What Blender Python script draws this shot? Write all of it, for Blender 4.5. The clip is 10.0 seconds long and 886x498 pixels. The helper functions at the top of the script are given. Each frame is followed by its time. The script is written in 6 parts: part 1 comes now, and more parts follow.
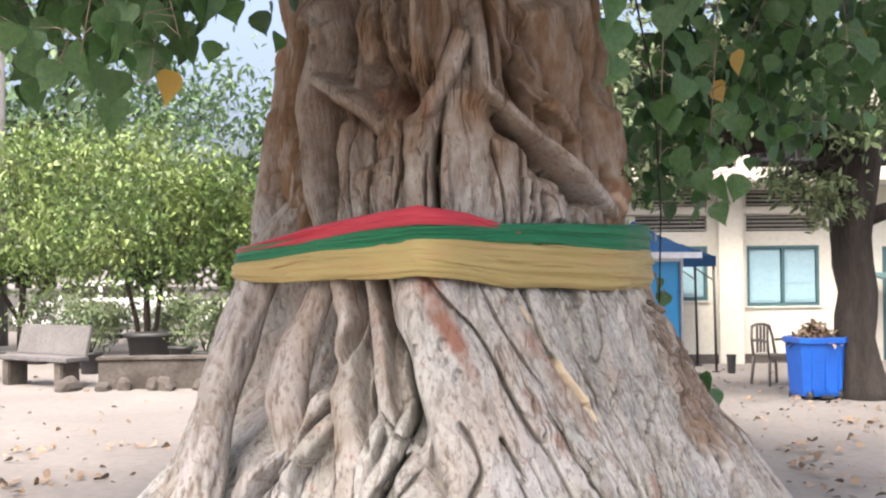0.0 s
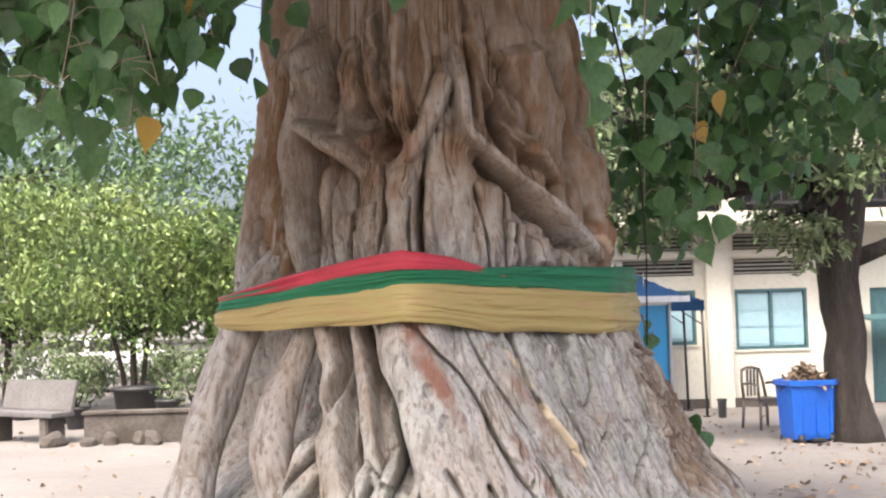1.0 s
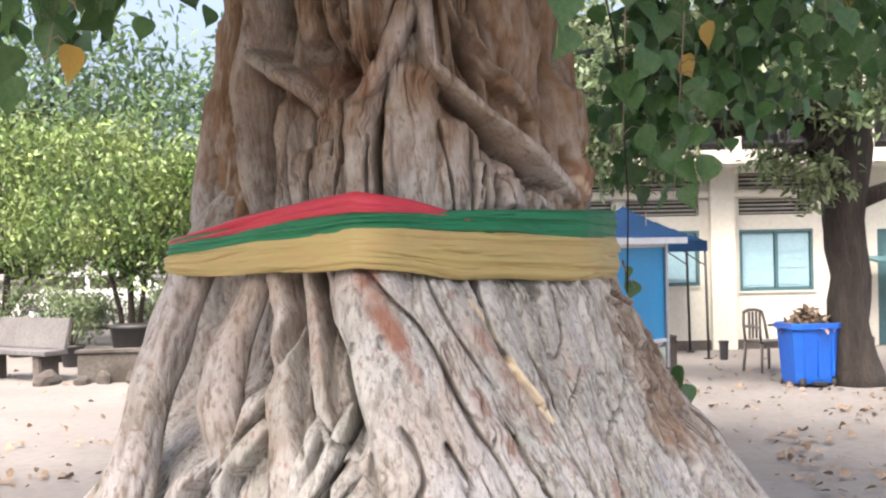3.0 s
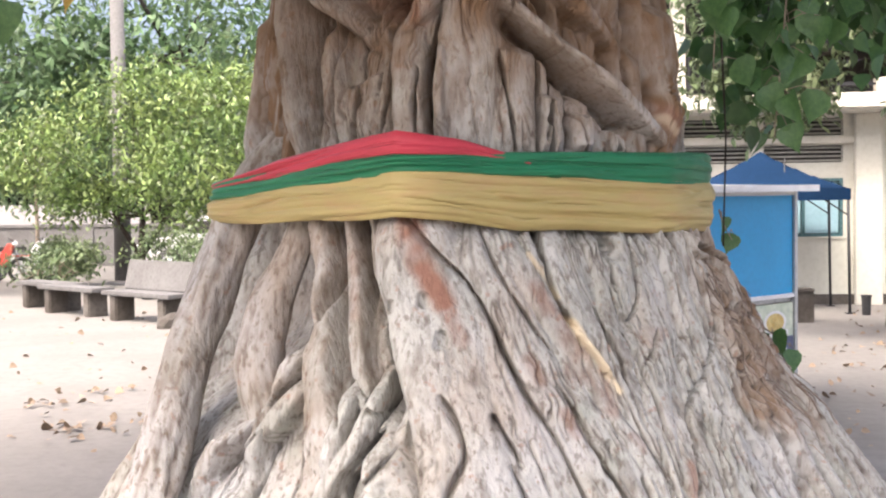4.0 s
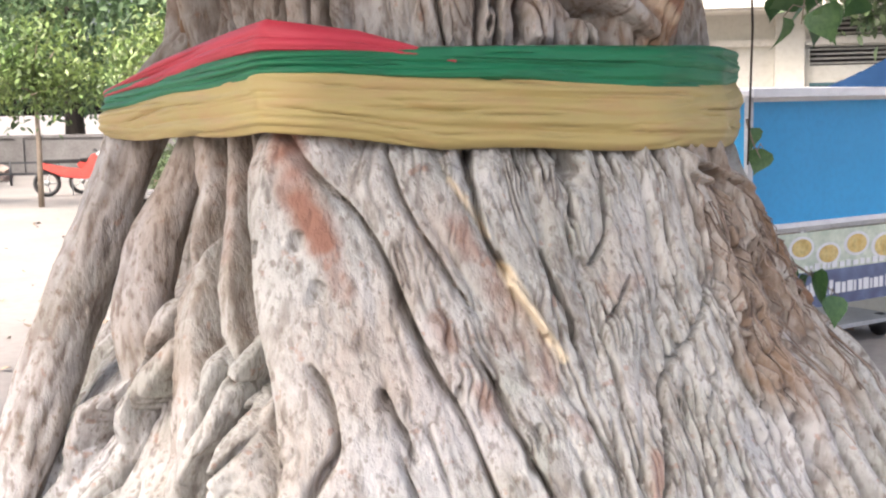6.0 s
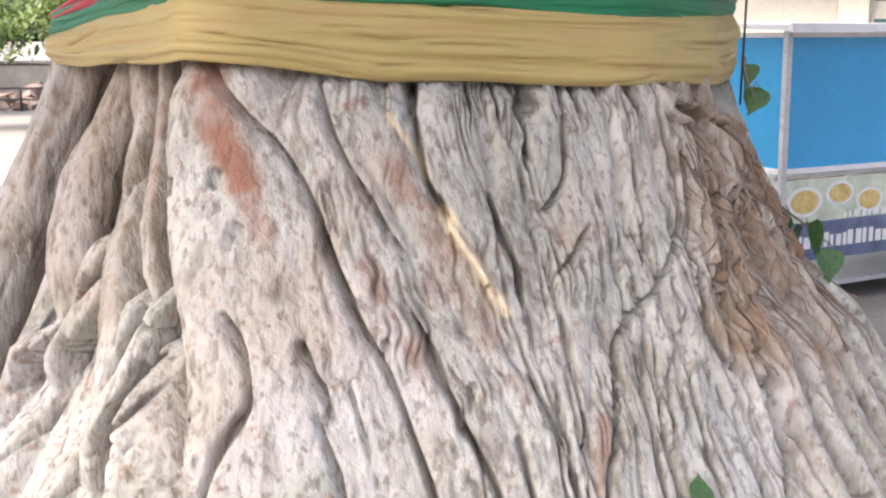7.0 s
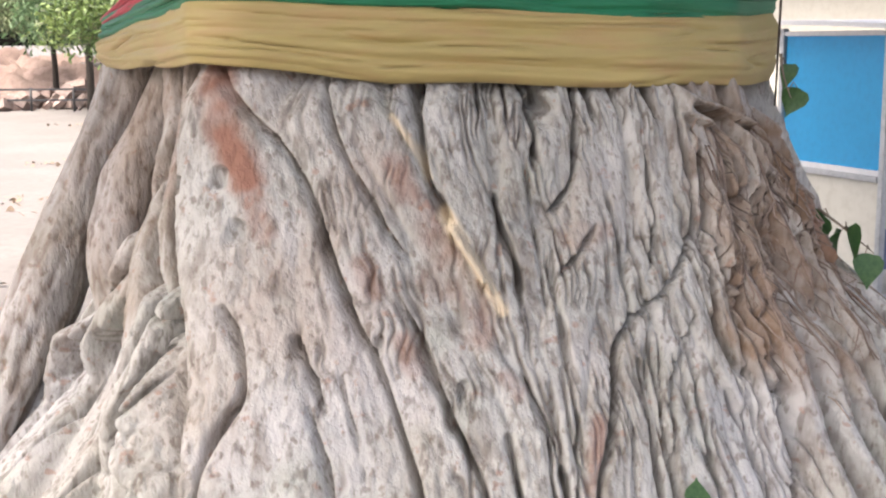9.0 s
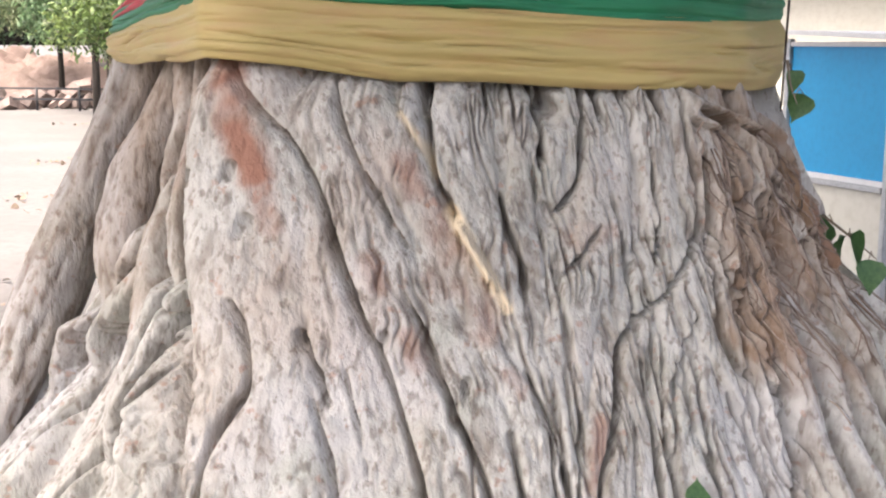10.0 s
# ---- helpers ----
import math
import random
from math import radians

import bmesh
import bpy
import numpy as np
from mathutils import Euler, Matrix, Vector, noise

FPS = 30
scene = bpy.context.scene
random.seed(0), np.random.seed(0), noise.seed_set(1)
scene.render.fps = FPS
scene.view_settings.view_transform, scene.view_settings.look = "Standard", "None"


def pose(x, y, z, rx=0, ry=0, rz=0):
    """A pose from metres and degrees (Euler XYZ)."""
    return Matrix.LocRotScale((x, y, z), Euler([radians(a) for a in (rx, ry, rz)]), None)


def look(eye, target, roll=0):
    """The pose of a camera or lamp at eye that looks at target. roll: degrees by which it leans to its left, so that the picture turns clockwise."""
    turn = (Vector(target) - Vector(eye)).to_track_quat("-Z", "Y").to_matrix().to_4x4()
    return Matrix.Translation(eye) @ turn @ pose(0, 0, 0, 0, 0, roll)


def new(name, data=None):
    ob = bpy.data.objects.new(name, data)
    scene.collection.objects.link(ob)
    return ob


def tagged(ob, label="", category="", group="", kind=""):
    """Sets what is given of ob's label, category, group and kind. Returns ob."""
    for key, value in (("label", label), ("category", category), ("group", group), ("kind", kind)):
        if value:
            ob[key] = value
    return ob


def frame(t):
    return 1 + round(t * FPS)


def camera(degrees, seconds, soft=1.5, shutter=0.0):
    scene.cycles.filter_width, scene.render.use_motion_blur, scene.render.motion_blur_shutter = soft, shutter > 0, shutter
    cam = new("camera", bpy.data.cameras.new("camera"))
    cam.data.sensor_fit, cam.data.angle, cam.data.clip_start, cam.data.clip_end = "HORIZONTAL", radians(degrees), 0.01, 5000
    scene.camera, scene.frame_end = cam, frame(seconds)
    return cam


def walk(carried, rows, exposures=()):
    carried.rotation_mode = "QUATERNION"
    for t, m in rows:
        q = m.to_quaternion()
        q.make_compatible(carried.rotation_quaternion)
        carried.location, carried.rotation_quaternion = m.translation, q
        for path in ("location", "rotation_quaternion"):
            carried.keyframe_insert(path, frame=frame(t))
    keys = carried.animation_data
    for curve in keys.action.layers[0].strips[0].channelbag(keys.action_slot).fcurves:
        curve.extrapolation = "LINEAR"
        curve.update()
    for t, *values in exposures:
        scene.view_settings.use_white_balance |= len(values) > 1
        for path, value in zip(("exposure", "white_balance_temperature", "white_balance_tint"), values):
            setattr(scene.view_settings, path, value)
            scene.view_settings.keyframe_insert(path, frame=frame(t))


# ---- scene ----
cam = camera(41.2, 10.0, soft=2.2)
PATH = [
    (0, (0.412, 0.457, 1.777), (0.483, 2.456, 1.8), -0.6),
    (0.5, (0.419, 0.47, 1.826), (0.502, 2.468, 1.845), 0.6),
    (1, (0.43, 0.496, 1.76), (0.522, 2.491, 1.866), -1.5),
    (1.5, (0.432, 0.545, 1.783), (0.515, 2.541, 1.866), -1.5),
    (2, (0.482, 0.628, 1.763), (0.511, 2.628, 1.785), -1.2),
    (2.5, (0.543, 0.646, 1.776), (0.636, 2.644, 1.794), -0.9),
    (3.8, (0.852, 1.183, 1.791), (0.741, 3.179, 1.725), -1.2),
    (4, (0.923, 1.259, 1.784), (0.751, 3.25, 1.697), -0.8),
    (4.5, (1.037, 1.525, 1.779), (0.866, 3.514, 1.657), -0.8),
    (5, (1.131, 1.719, 1.788), (0.951, 3.703, 1.608), -1.8),
    (5.2, (1.184, 1.807, 1.763), (0.946, 3.782, 1.555), -1.9),
    (6.5, (1.597, 2.365, 1.79), (1.131, 4.29, 1.513), -0.8),
    (7, (1.696, 2.468, 1.771), (1.175, 4.366, 1.419), -0.3),
    (7.5, (1.924, 2.52, 1.772), (1.298, 4.388, 1.425), 0.4),
    (8, (2.021, 2.553, 1.774), (1.374, 4.411, 1.415), -0.1),
    (8.5, (2.036, 2.536, 1.763), (1.377, 4.393, 1.42), -1.1),
    (9, (2.003, 2.528, 1.775), (1.262, 4.352, 1.424), -0.7),
    (9.5, (2.01, 2.515, 1.762), (1.219, 4.322, 1.432), -0.5),
    (10, (2.002, 2.506, 1.757), (1.257, 4.331, 1.417), 0.3),
]
walk(cam, [(t, look(eye, target, roll)) for t, eye, target, roll in PATH],
     exposures=[(0, 2.05), (1.0, 2.06), (2.5, 2.12), (4.5, 2.24), (6.5, 2.32), (8.0, 2.19), (8.5, 2.06), (9.0, 2.08), (9.5, 2.15), (10, 2.15)])

# ---- sky and sun ----
SUN_UP, SUN_TURN = 60.0, 262.0      # degrees; the sun stands high behind the camera, to its left
world = bpy.data.worlds.new("sky")
scene.world = world
world.use_nodes = True
wn = world.node_tree.nodes
sky = wn.new("ShaderNodeTexSky")
sky.sky_type, sky.sun_disc = "NISHITA", False
sky.sun_elevation, sky.sun_rotation = radians(SUN_UP), radians(210)
sky.air_density, sky.dust_density, sky.ozone_density = 0.6, 9.0, 0.2
wn["Background"].inputs[1].default_value = 0.15
world.node_tree.links.new(sky.outputs[0], wn["Background"].inputs[0])
sun = new("sun", bpy.data.lights.new("sun", "SUN"))
sun.data.energy, sun.data.angle, sun.data.color = 0.64, radians(10.0), (1.0, 0.975, 0.90)
sun_way = Vector((math.cos(radians(SUN_TURN)) * math.cos(radians(SUN_UP)), math.sin(radians(SUN_TURN)) * math.cos(radians(SUN_UP)), math.sin(radians(SUN_UP))))
sun.matrix_world = look(sun_way * 60, (0, 0, 0))


# ---- materials ----
def surface(name, colours, scale=4.0, fine=40.0, rough=0.8, bump=0.3, metal=0.0, stretch=(1, 1, 1), gap=0.02, through_light=0.0, vary=0.0):
    """A mottled surface: two or three colours mixed by noise at two scales, with fine relief."""
    m = bpy.data.materials.new(name)
    m.use_nodes = True
    n, l = m.node_tree.nodes, m.node_tree.links
    p = n["Principled BSDF"]
    co, mp = n.new("ShaderNodeTexCoord"), n.new("ShaderNodeMapping")
    mp.inputs["Scale"].default_value = stretch
    l.new(co.outputs["Object"], mp.inputs[0])
    big, small = n.new("ShaderNodeTexNoise"), n.new("ShaderNodeTexNoise")
    for tex, s, d in ((big, scale, 5), (small, fine, 4)):
        tex.inputs["Scale"].default_value, tex.inputs["Detail"].default_value = s, d
        tex.inputs["Roughness"].default_value = 0.62
        l.new(mp.outputs[0], tex.inputs["Vector"])
    ramp = n.new("ShaderNodeValToRGB")
    ramp.color_ramp.elements[0].position, ramp.color_ramp.elements[1].position = 0.36, 0.66
    ramp.color_ramp.elements[0].color = (*colours[0], 1)
    ramp.color_ramp.elements[1].color = (*colours[1], 1)
    l.new(big.outputs["Fac"], ramp.inputs[0])
    mix = n.new("ShaderNodeMix")
    mix.data_type = "RGBA"
    spread = n.new("ShaderNodeMapRange")
    spread.inputs[1].default_value, spread.inputs[2].default_value = 0.45, 0.7
    spread.inputs[4].default_value = 0.55
    l.new(small.outputs["Fac"], spread.inputs[0])
    l.new(spread.outputs[0], mix.inputs[0])
    l.new(ramp.outputs[0], mix.inputs[6])
    mix.inputs[7].default_value = (*(colours[2] if len(colours) > 2 else [c * 0.7 for c in colours[0]]), 1)
    out = mix.outputs[2]
    if vary:
        info, hsv, mr = n.new("ShaderNodeNewGeometry"), n.new("ShaderNodeHueSaturation"), n.new("ShaderNodeMapRange")
        mr.inputs[3].default_value, mr.inputs[4].default_value = 1 - vary, 1 + vary
        l.new(info.outputs["Random Per Island"], mr.inputs[0])
        l.new(mr.outputs[0], hsv.inputs["Value"])
        l.new(out, hsv.inputs["Color"])
        out = hsv.outputs[0]
    l.new(out, p.inputs["Base Color"])
    p.inputs["Roughness"].default_value, p.inputs["Metallic"].default_value = rough, metal
    if bump:
        b = n.new("ShaderNodeBump")
        b.inputs["Strength"].default_value, b.inputs["Distance"].default_value = bump, gap
        l.new(small.outputs["Fac"], b.inputs["Height"])
        l.new(b.outputs[0], p.inputs["Normal"])
    if through_light:
        t, add = n.new("ShaderNodeBsdfTranslucent"), n.new("ShaderNodeMixShader")
        add.inputs[0].default_value = through_light
        l.new(out, t.inputs[0])
        l.new(p.outputs[0], add.inputs[1])
        l.new(t.outputs[0], add.inputs[2])
        l.new(add.outputs[0], n["Material Output"].inputs[0])
    return m


def bark_material():
    """Pale grey fig bark: mottled, streaked along the roots, with peeled orange patches and fibrous brown ones."""
    m = surface("fig_bark", [(0.366, 0.356, 0.325), (0.492, 0.485, 0.458), (0.165, 0.142, 0.118)], 3.2, 42, 0.88, 1.0, gap=0.012, stretch=(1, 1, 0.42))
    n, l = m.node_tree.nodes, m.node_tree.links
    p = n["Principled BSDF"]
    last = p.inputs["Base Color"].links[0].from_socket
    co = n.new("ShaderNodeTexCoord")

    def tint(fac, colour, before):
        mix = n.new("ShaderNodeMix")
        mix.data_type = "RGBA"
        l.new(fac, mix.inputs[0])
        l.new(before, mix.inputs[6])
        mix.inputs[7].default_value = (*colour, 1)
        return mix.outputs[2]

    def noise_mask(scale, low, high, top, stretch=(1, 1, 1)):
        mp, tex, mr = n.new("ShaderNodeMapping"), n.new("ShaderNodeTexNoise"), n.new("ShaderNodeMapRange")
        mp.inputs["Scale"].default_value = stretch
        l.new(co.outputs["Object"], mp.inputs[0])
        l.new(mp.outputs[0], tex.inputs[0])
        tex.inputs["Scale"].default_value, tex.inputs["Detail"].default_value = scale, 6
        mr.inputs[1].default_value, mr.inputs[2].default_value, mr.inputs[4].default_value = low, high, top
        l.new(tex.outputs["Fac"], mr.inputs[0])
        return mr.outputs[0]

    last = tint(noise_mask(2.3, 0.48, 0.64, 0.6), (0.405, 0.340, 0.295), last)                 # pinkish weathering
    last = tint(noise_mask(1.7, 0.52, 0.66, 0.55), (0.46, 0.465, 0.485), last)                 # cool grey bloom
    last = tint(noise_mask(5.0, 0.56, 0.70, 0.50), (0.28, 0.295, 0.255), last)                # faint algae
    last = tint(noise_mask(7.0, 0.55, 0.66, 0.50, (1, 1, 0.6)), (0.55, 0.54, 0.525), last)   # pale lichen
    last = tint(noise_mask(15, 0.57, 0.66, 0.45, (1, 1, 0.20)), (0.12, 0.095, 0.08), last)   # dark flecks and lenticels
    last = tint(noise_mask(40, 0.57, 0.66, 0.55, (1, 1, 0.18)), (0.11, 0.09, 0.075), last)  # fine dark streaks
    last = tint(noise_mask(52, 0.58, 0.68, 0.6, (1, 1, 0.6)), (0.13, 0.095, 0.07), last)    # dark specks of flaked bark
    last = tint(noise_mask(26, 0.635, 0.70, 0.55), (0.30, 0.165, 0.115), last)                # reddish scars
    # the second colour, bark brown, also paints in shade: upper trunk, left roots
    for name, colour in (("split_dark", (0.08, 0.058, 0.046)), ("aged_shade", (0.198, 0.118, 0.066)), ("peel", (0.25, 0.126, 0.088)), ("raw", (0.64, 0.54, 0.39))):
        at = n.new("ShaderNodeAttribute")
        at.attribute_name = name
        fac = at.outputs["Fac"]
        # cracks: inner bark brown, painted darker to deepen their shade
        if name == "split_dark":
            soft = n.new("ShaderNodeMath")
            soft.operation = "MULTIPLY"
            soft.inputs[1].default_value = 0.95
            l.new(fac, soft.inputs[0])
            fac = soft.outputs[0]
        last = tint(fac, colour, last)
    l.new(last, p.inputs["Base Color"])
    return m


BARK = bark_material()
GROUND = surface("pale_ground", [(0.153, 0.141, 0.133), (0.190, 0.177, 0.168), (0.118, 0.108, 0.101)], 0.5, 9, 0.95, 0.3, gap=0.02)
WALL = surface("cream_wall", [(0.55, 0.535, 0.47), (0.60, 0.585, 0.52), (0.46, 0.44, 0.375)], 0.6, 12, 0.85, 0.05)
TRIM = surface("plaster_trim", [(0.56, 0.53, 0.46), (0.62, 0.59, 0.53), (0.46, 0.43, 0.37)], 1.0, 14, 0.85, 0.08)
VENT = surface("grey_vent", [(0.30, 0.29, 0.26), (0.36, 0.35, 0.32), (0.2, 0.19, 0.17)], 2.0, 20, 0.8, 0.1)
# near-black: painted shade of gallery and openings, also the cars' tinted glass
DARK = surface("shade_and_glass", [(0.035, 0.032, 0.03), (0.05, 0.046, 0.042), (0.02, 0.02, 0.02)], 2.0, 20, 0.7, 0.0)
SHUTTER = surface("pale_blue_shutter", [(0.30, 0.47, 0.54), (0.35, 0.52, 0.59), (0.26, 0.41, 0.47)], 1.5, 18, 0.45, 0.03)
TEAL = surface("teal_paint", [(0.045, 0.11, 0.125), (0.065, 0.145, 0.16), (0.03, 0.075, 0.085)], 2.0, 18, 0.5, 0.05)
BLUE_BIN = surface("blue_plastic", [(0.01, 0.095, 0.47), (0.013, 0.12, 0.54), (0.01, 0.075, 0.36)], 2.5, 30, 0.38, 0.06)
BLUE_SHEET = surface("blue_sheet", [(0.012, 0.265, 0.54), (0.016, 0.30, 0.61), (0.012, 0.225, 0.47)], 1.2, 22, 0.4, 0.05)
TENT = surface("navy_canvas", [(0.006, 0.020, 0.052), (0.009, 0.027, 0.070), (0.004, 0.014, 0.038)], 2.0, 60, 0.95, 0.1)
METAL = surface("grey_metal", [(0.42, 0.44, 0.46), (0.50, 0.52, 0.54), (0.30, 0.31, 0.32)], 3.0, 30, 0.45, 0.05, metal=0.6)
POLE = surface("dark_pole", [(0.035, 0.035, 0.04), (0.05, 0.05, 0.055), (0.025, 0.025, 0.03)], 3.0, 30, 0.5, 0.05, metal=0.3)
WHITE = surface("white_sheet", [(0.62, 0.625, 0.64), (0.68, 0.685, 0.70), (0.52, 0.525, 0.54)], 1.5, 14, 0.5, 0.04)
CONCRETE = surface("weathered_concrete", [(0.105, 0.10, 0.10), (0.15, 0.145, 0.146), (0.06, 0.057, 0.055)], 1.6, 22, 0.9, 0.3)
CEMENT_DARK = surface("stained_concrete", [(0.055, 0.045, 0.038), (0.11, 0.098, 0.088), (0.03, 0.026, 0.022)], 2.4, 18, 0.9, 0.3)
PLASTIC = surface("brown_plastic", [(0.13, 0.11, 0.10), (0.17, 0.15, 0.14), (0.09, 0.08, 0.07)], 3.0, 30, 0.45, 0.03)
STEM = surface("shrub_stem", [(0.020, 0.013, 0.010), (0.036, 0.024, 0.018), (0.012, 0.008, 0.006)], 5.0, 40, 0.85, 0.4)
BLACK = surface("black_rubber", [(0.022, 0.022, 0.024), (0.032, 0.032, 0.034), (0.015, 0.015, 0.016)], 4.0, 40, 0.6, 0.1)
RED_PAINT = surface("red_paint", [(0.55, 0.08, 0.07), (0.62, 0.11, 0.09), (0.42, 0.06, 0.05)], 3.0, 30, 0.35, 0.0)
PINK_EARTH = surface("pink_earth", [(0.17, 0.118, 0.10), (0.24, 0.18, 0.155), (0.11, 0.078, 0.067)], 0.8, 7, 0.95, 0.5, gap=0.08)
DARK_BARK = surface("dark_bark", [(0.020, 0.015, 0.012), (0.052, 0.042, 0.035), (0.009, 0.007, 0.006)], 4.0, 26, 0.9, 1.0, stretch=(1, 1, 0.22), gap=0.05)
FIBRE = surface("root_fibre", [(0.165, 0.112, 0.085), (0.30, 0.25, 0.21), (0.09, 0.06, 0.045)], 9.0, 60, 0.9, 0.3, vary=0.45)
RUBBLE = surface("broken_brick", [(0.17, 0.12, 0.105), (0.27, 0.22, 0.20), (0.09, 0.062, 0.055)], 1.6, 9, 0.95, 0.3, vary=0.4)
TWIG = surface("twig_bark", [(0.20, 0.16, 0.12), (0.27, 0.22, 0.17), (0.13, 0.10, 0.08)], 8.0, 50, 0.85, 0.3)
LEAF = surface("fig_leaf", [(0.055, 0.122, 0.044), (0.100, 0.190, 0.062), (0.036, 0.085, 0.034)], 5.0, 30, 0.42, 0.12, through_light=0.38, vary=0.5)
LEAF_OLD = surface("yellowing_leaf", [(0.42, 0.24, 0.04), (0.34, 0.27, 0.06), (0.25, 0.13, 0.03)], 9.0, 30, 0.5, 0.08, through_light=0.35, vary=0.3)
LEAF_SHRUB = surface("shrub_leaf", [(0.092, 0.16, 0.048), (0.21, 0.265, 0.085), (0.042, 0.082, 0.026)], 0.9, 6, 0.42, 0.0, through_light=0.28, vary=0.7)
LEAF_DEEP = surface("tree_leaf", [(0.095, 0.15, 0.07), (0.21, 0.245, 0.13), (0.06, 0.10, 0.045)], 0.8, 6, 0.45, 0.0, through_light=0.3, vary=0.55)
LEAF_FAR = surface("far_leaf", [(0.075, 0.14, 0.062), (0.15, 0.215, 0.105), (0.045, 0.09, 0.042)], 0.4, 3, 0.6, 0.0, through_light=0.35, vary=0.5)
LITTER = surface("dry_leaf", [(0.17, 0.12, 0.085), (0.26, 0.19, 0.13), (0.10, 0.075, 0.055)], 12.0, 50, 0.8, 0.1, vary=0.4)


def cloth(name, colour, shade):
    m = surface(name, [colour, [c * 1.10 for c in colour], shade], 1.2, 9, 0.55, 0.05, stretch=(0.7, 0.7, 3), gap=0.01, through_light=0.12)
    m.node_tree.nodes["Principled BSDF"].inputs["Sheen Weight"].default_value = 0.08
    return m


RED_CLOTH = cloth("red_satin", (0.46, 0.035, 0.06), (0.36, 0.025, 0.04))
GREEN_CLOTH = cloth("green_satin", (0.005, 0.15, 0.062), (0.003, 0.095, 0.04))
YELLOW_CLOTH = cloth("yellow_satin", (0.385, 0.305, 0.115), (0.42, 0.265, 0.125))


TENT.node_tree.nodes["Principled BSDF"].inputs["Specular IOR Level"].default_value = 0.08


# ---- mesh helpers ----
def mesh_object(name, verts, faces, material, parent=None, label="", smooth=False):
    me = bpy.data.meshes.new(name)
    me.from_pydata([tuple(v) for v in verts], [], [tuple(f) for f in faces])
    me.materials.append(material)
    if smooth:
        me.polygons.foreach_set("use_smooth", [True] * len(me.polygons))
    ob = new(name, me)
    ob.parent = parent
    return tagged(ob, label)


def part(name, bm, material, parent=None, label="", smooth=False):
    """Links a bmesh as one mesh object under a thing or a part."""
    me = bpy.data.meshes.new(name)
    bm.normal_update()
    bm.to_mesh(me)
    bm.free()
    me.materials.append(material)
    if smooth:
        me.polygons.foreach_set("use_smooth", [True] * len(me.polygons))
    ob = new(name, me)
    ob.parent = parent
    return tagged(ob, label)


def thing(name, x, y, z=0.0, turn=0.0, label="", category="", group="", kind=""):
    ob = new(name)
    ob.matrix_basis = pose(x, y, z, 0, 0, turn)
    return tagged(ob, label, category, group, kind)


def box(bm, x0, x1, y0, y1, z0, z1, bevel=0.0, m=None):
    made = bmesh.ops.create_cube(bm, size=1.0)["verts"]
    for v in made:
        v.co = Vector((x0 + (v.co.x + 0.5) * (x1 - x0), y0 + (v.co.y + 0.5) * (y1 - y0), z0 + (v.co.z + 0.5) * (z1 - z0)))
    if bevel:
        edges = list({e for v in made for e in v.link_edges})
        made = list({v for f in bmesh.ops.bevel(bm, geom=edges, offset=bevel, segments=2, affect="EDGES")["faces"] for v in f.verts} | {v for v in made if v.is_valid})
    if m is not None:
        bmesh.ops.transform(bm, matrix=m, verts=made)
    return bm


def boxes(*rows, bevel=0.0):
    bm = bmesh.new()
    for r in rows:
        box(bm, *r, bevel=bevel)
    return bm


def tube_data(points, radii, sides=8, rough=0.0, seed=0):
    """Verts and faces of a tapering tube along points."""
    rng = random.Random(seed)
    verts, faces = [], []
    points = [Vector(p) for p in points]
    for i, (p, r) in enumerate(zip(points, radii)):
        way = (points[min(i + 1, len(points) - 1)] - points[max(i - 1, 0)]).normalized()
        side = way.cross(Vector((0, 0, 1)) if abs(way.z) < 0.95 else Vector((1, 0, 0))).normalized()
        up = side.cross(way)
        for k in range(sides):
            a = 2 * math.pi * k / sides
            rr = r * (1 + rough * (rng.random() - 0.5))
            verts.append(p + side * (rr * math.cos(a)) + up * (rr * math.sin(a)))
        if i:
            a, b = (i - 1) * sides, i * sides
            faces += [(a + k, a + (k + 1) % sides, b + (k + 1) % sides, b + k) for k in range(sides)]
    faces += [tuple(range(sides))[::-1], tuple(range(len(verts) - sides, len(verts)))]
    return verts, faces


def tube(name, points, radii, material, parent=None, sides=8, rough=0.0, label="", seed=0):
    return mesh_object(name, *tube_data(points, radii, sides, rough, seed), material, parent, label, smooth=True)


# Leaf outlines: half-width along the length. The fig leaf is a heart with a drip tip.
FIG_LEAF = [(0.0, 0.05), (0.10, 0.36), (0.28, 0.46), (0.50, 0.40), (0.72, 0.20), (0.86, 0.06), (1.0, 0.0)]
LONG_LEAF = [(0.0, 0.02), (0.35, 0.19), (0.7, 0.15), (1.0, 0.0)]


def leaf_template(outline, fold=0.25, droop=0.18):
    verts, faces = [], []
    for t, w in outline:
        z = -droop * t * t
        verts += [(-w, t, z + fold * w), (0, t, z), (w, t, z + fold * w)]
    for i in range(len(outline) - 1):
        a, b = 3 * i, 3 * i + 3
        faces += [(a, a + 1, b + 1, b), (a + 1, a + 2, b + 2, b + 1)]
    return np.array(verts), np.array(faces)


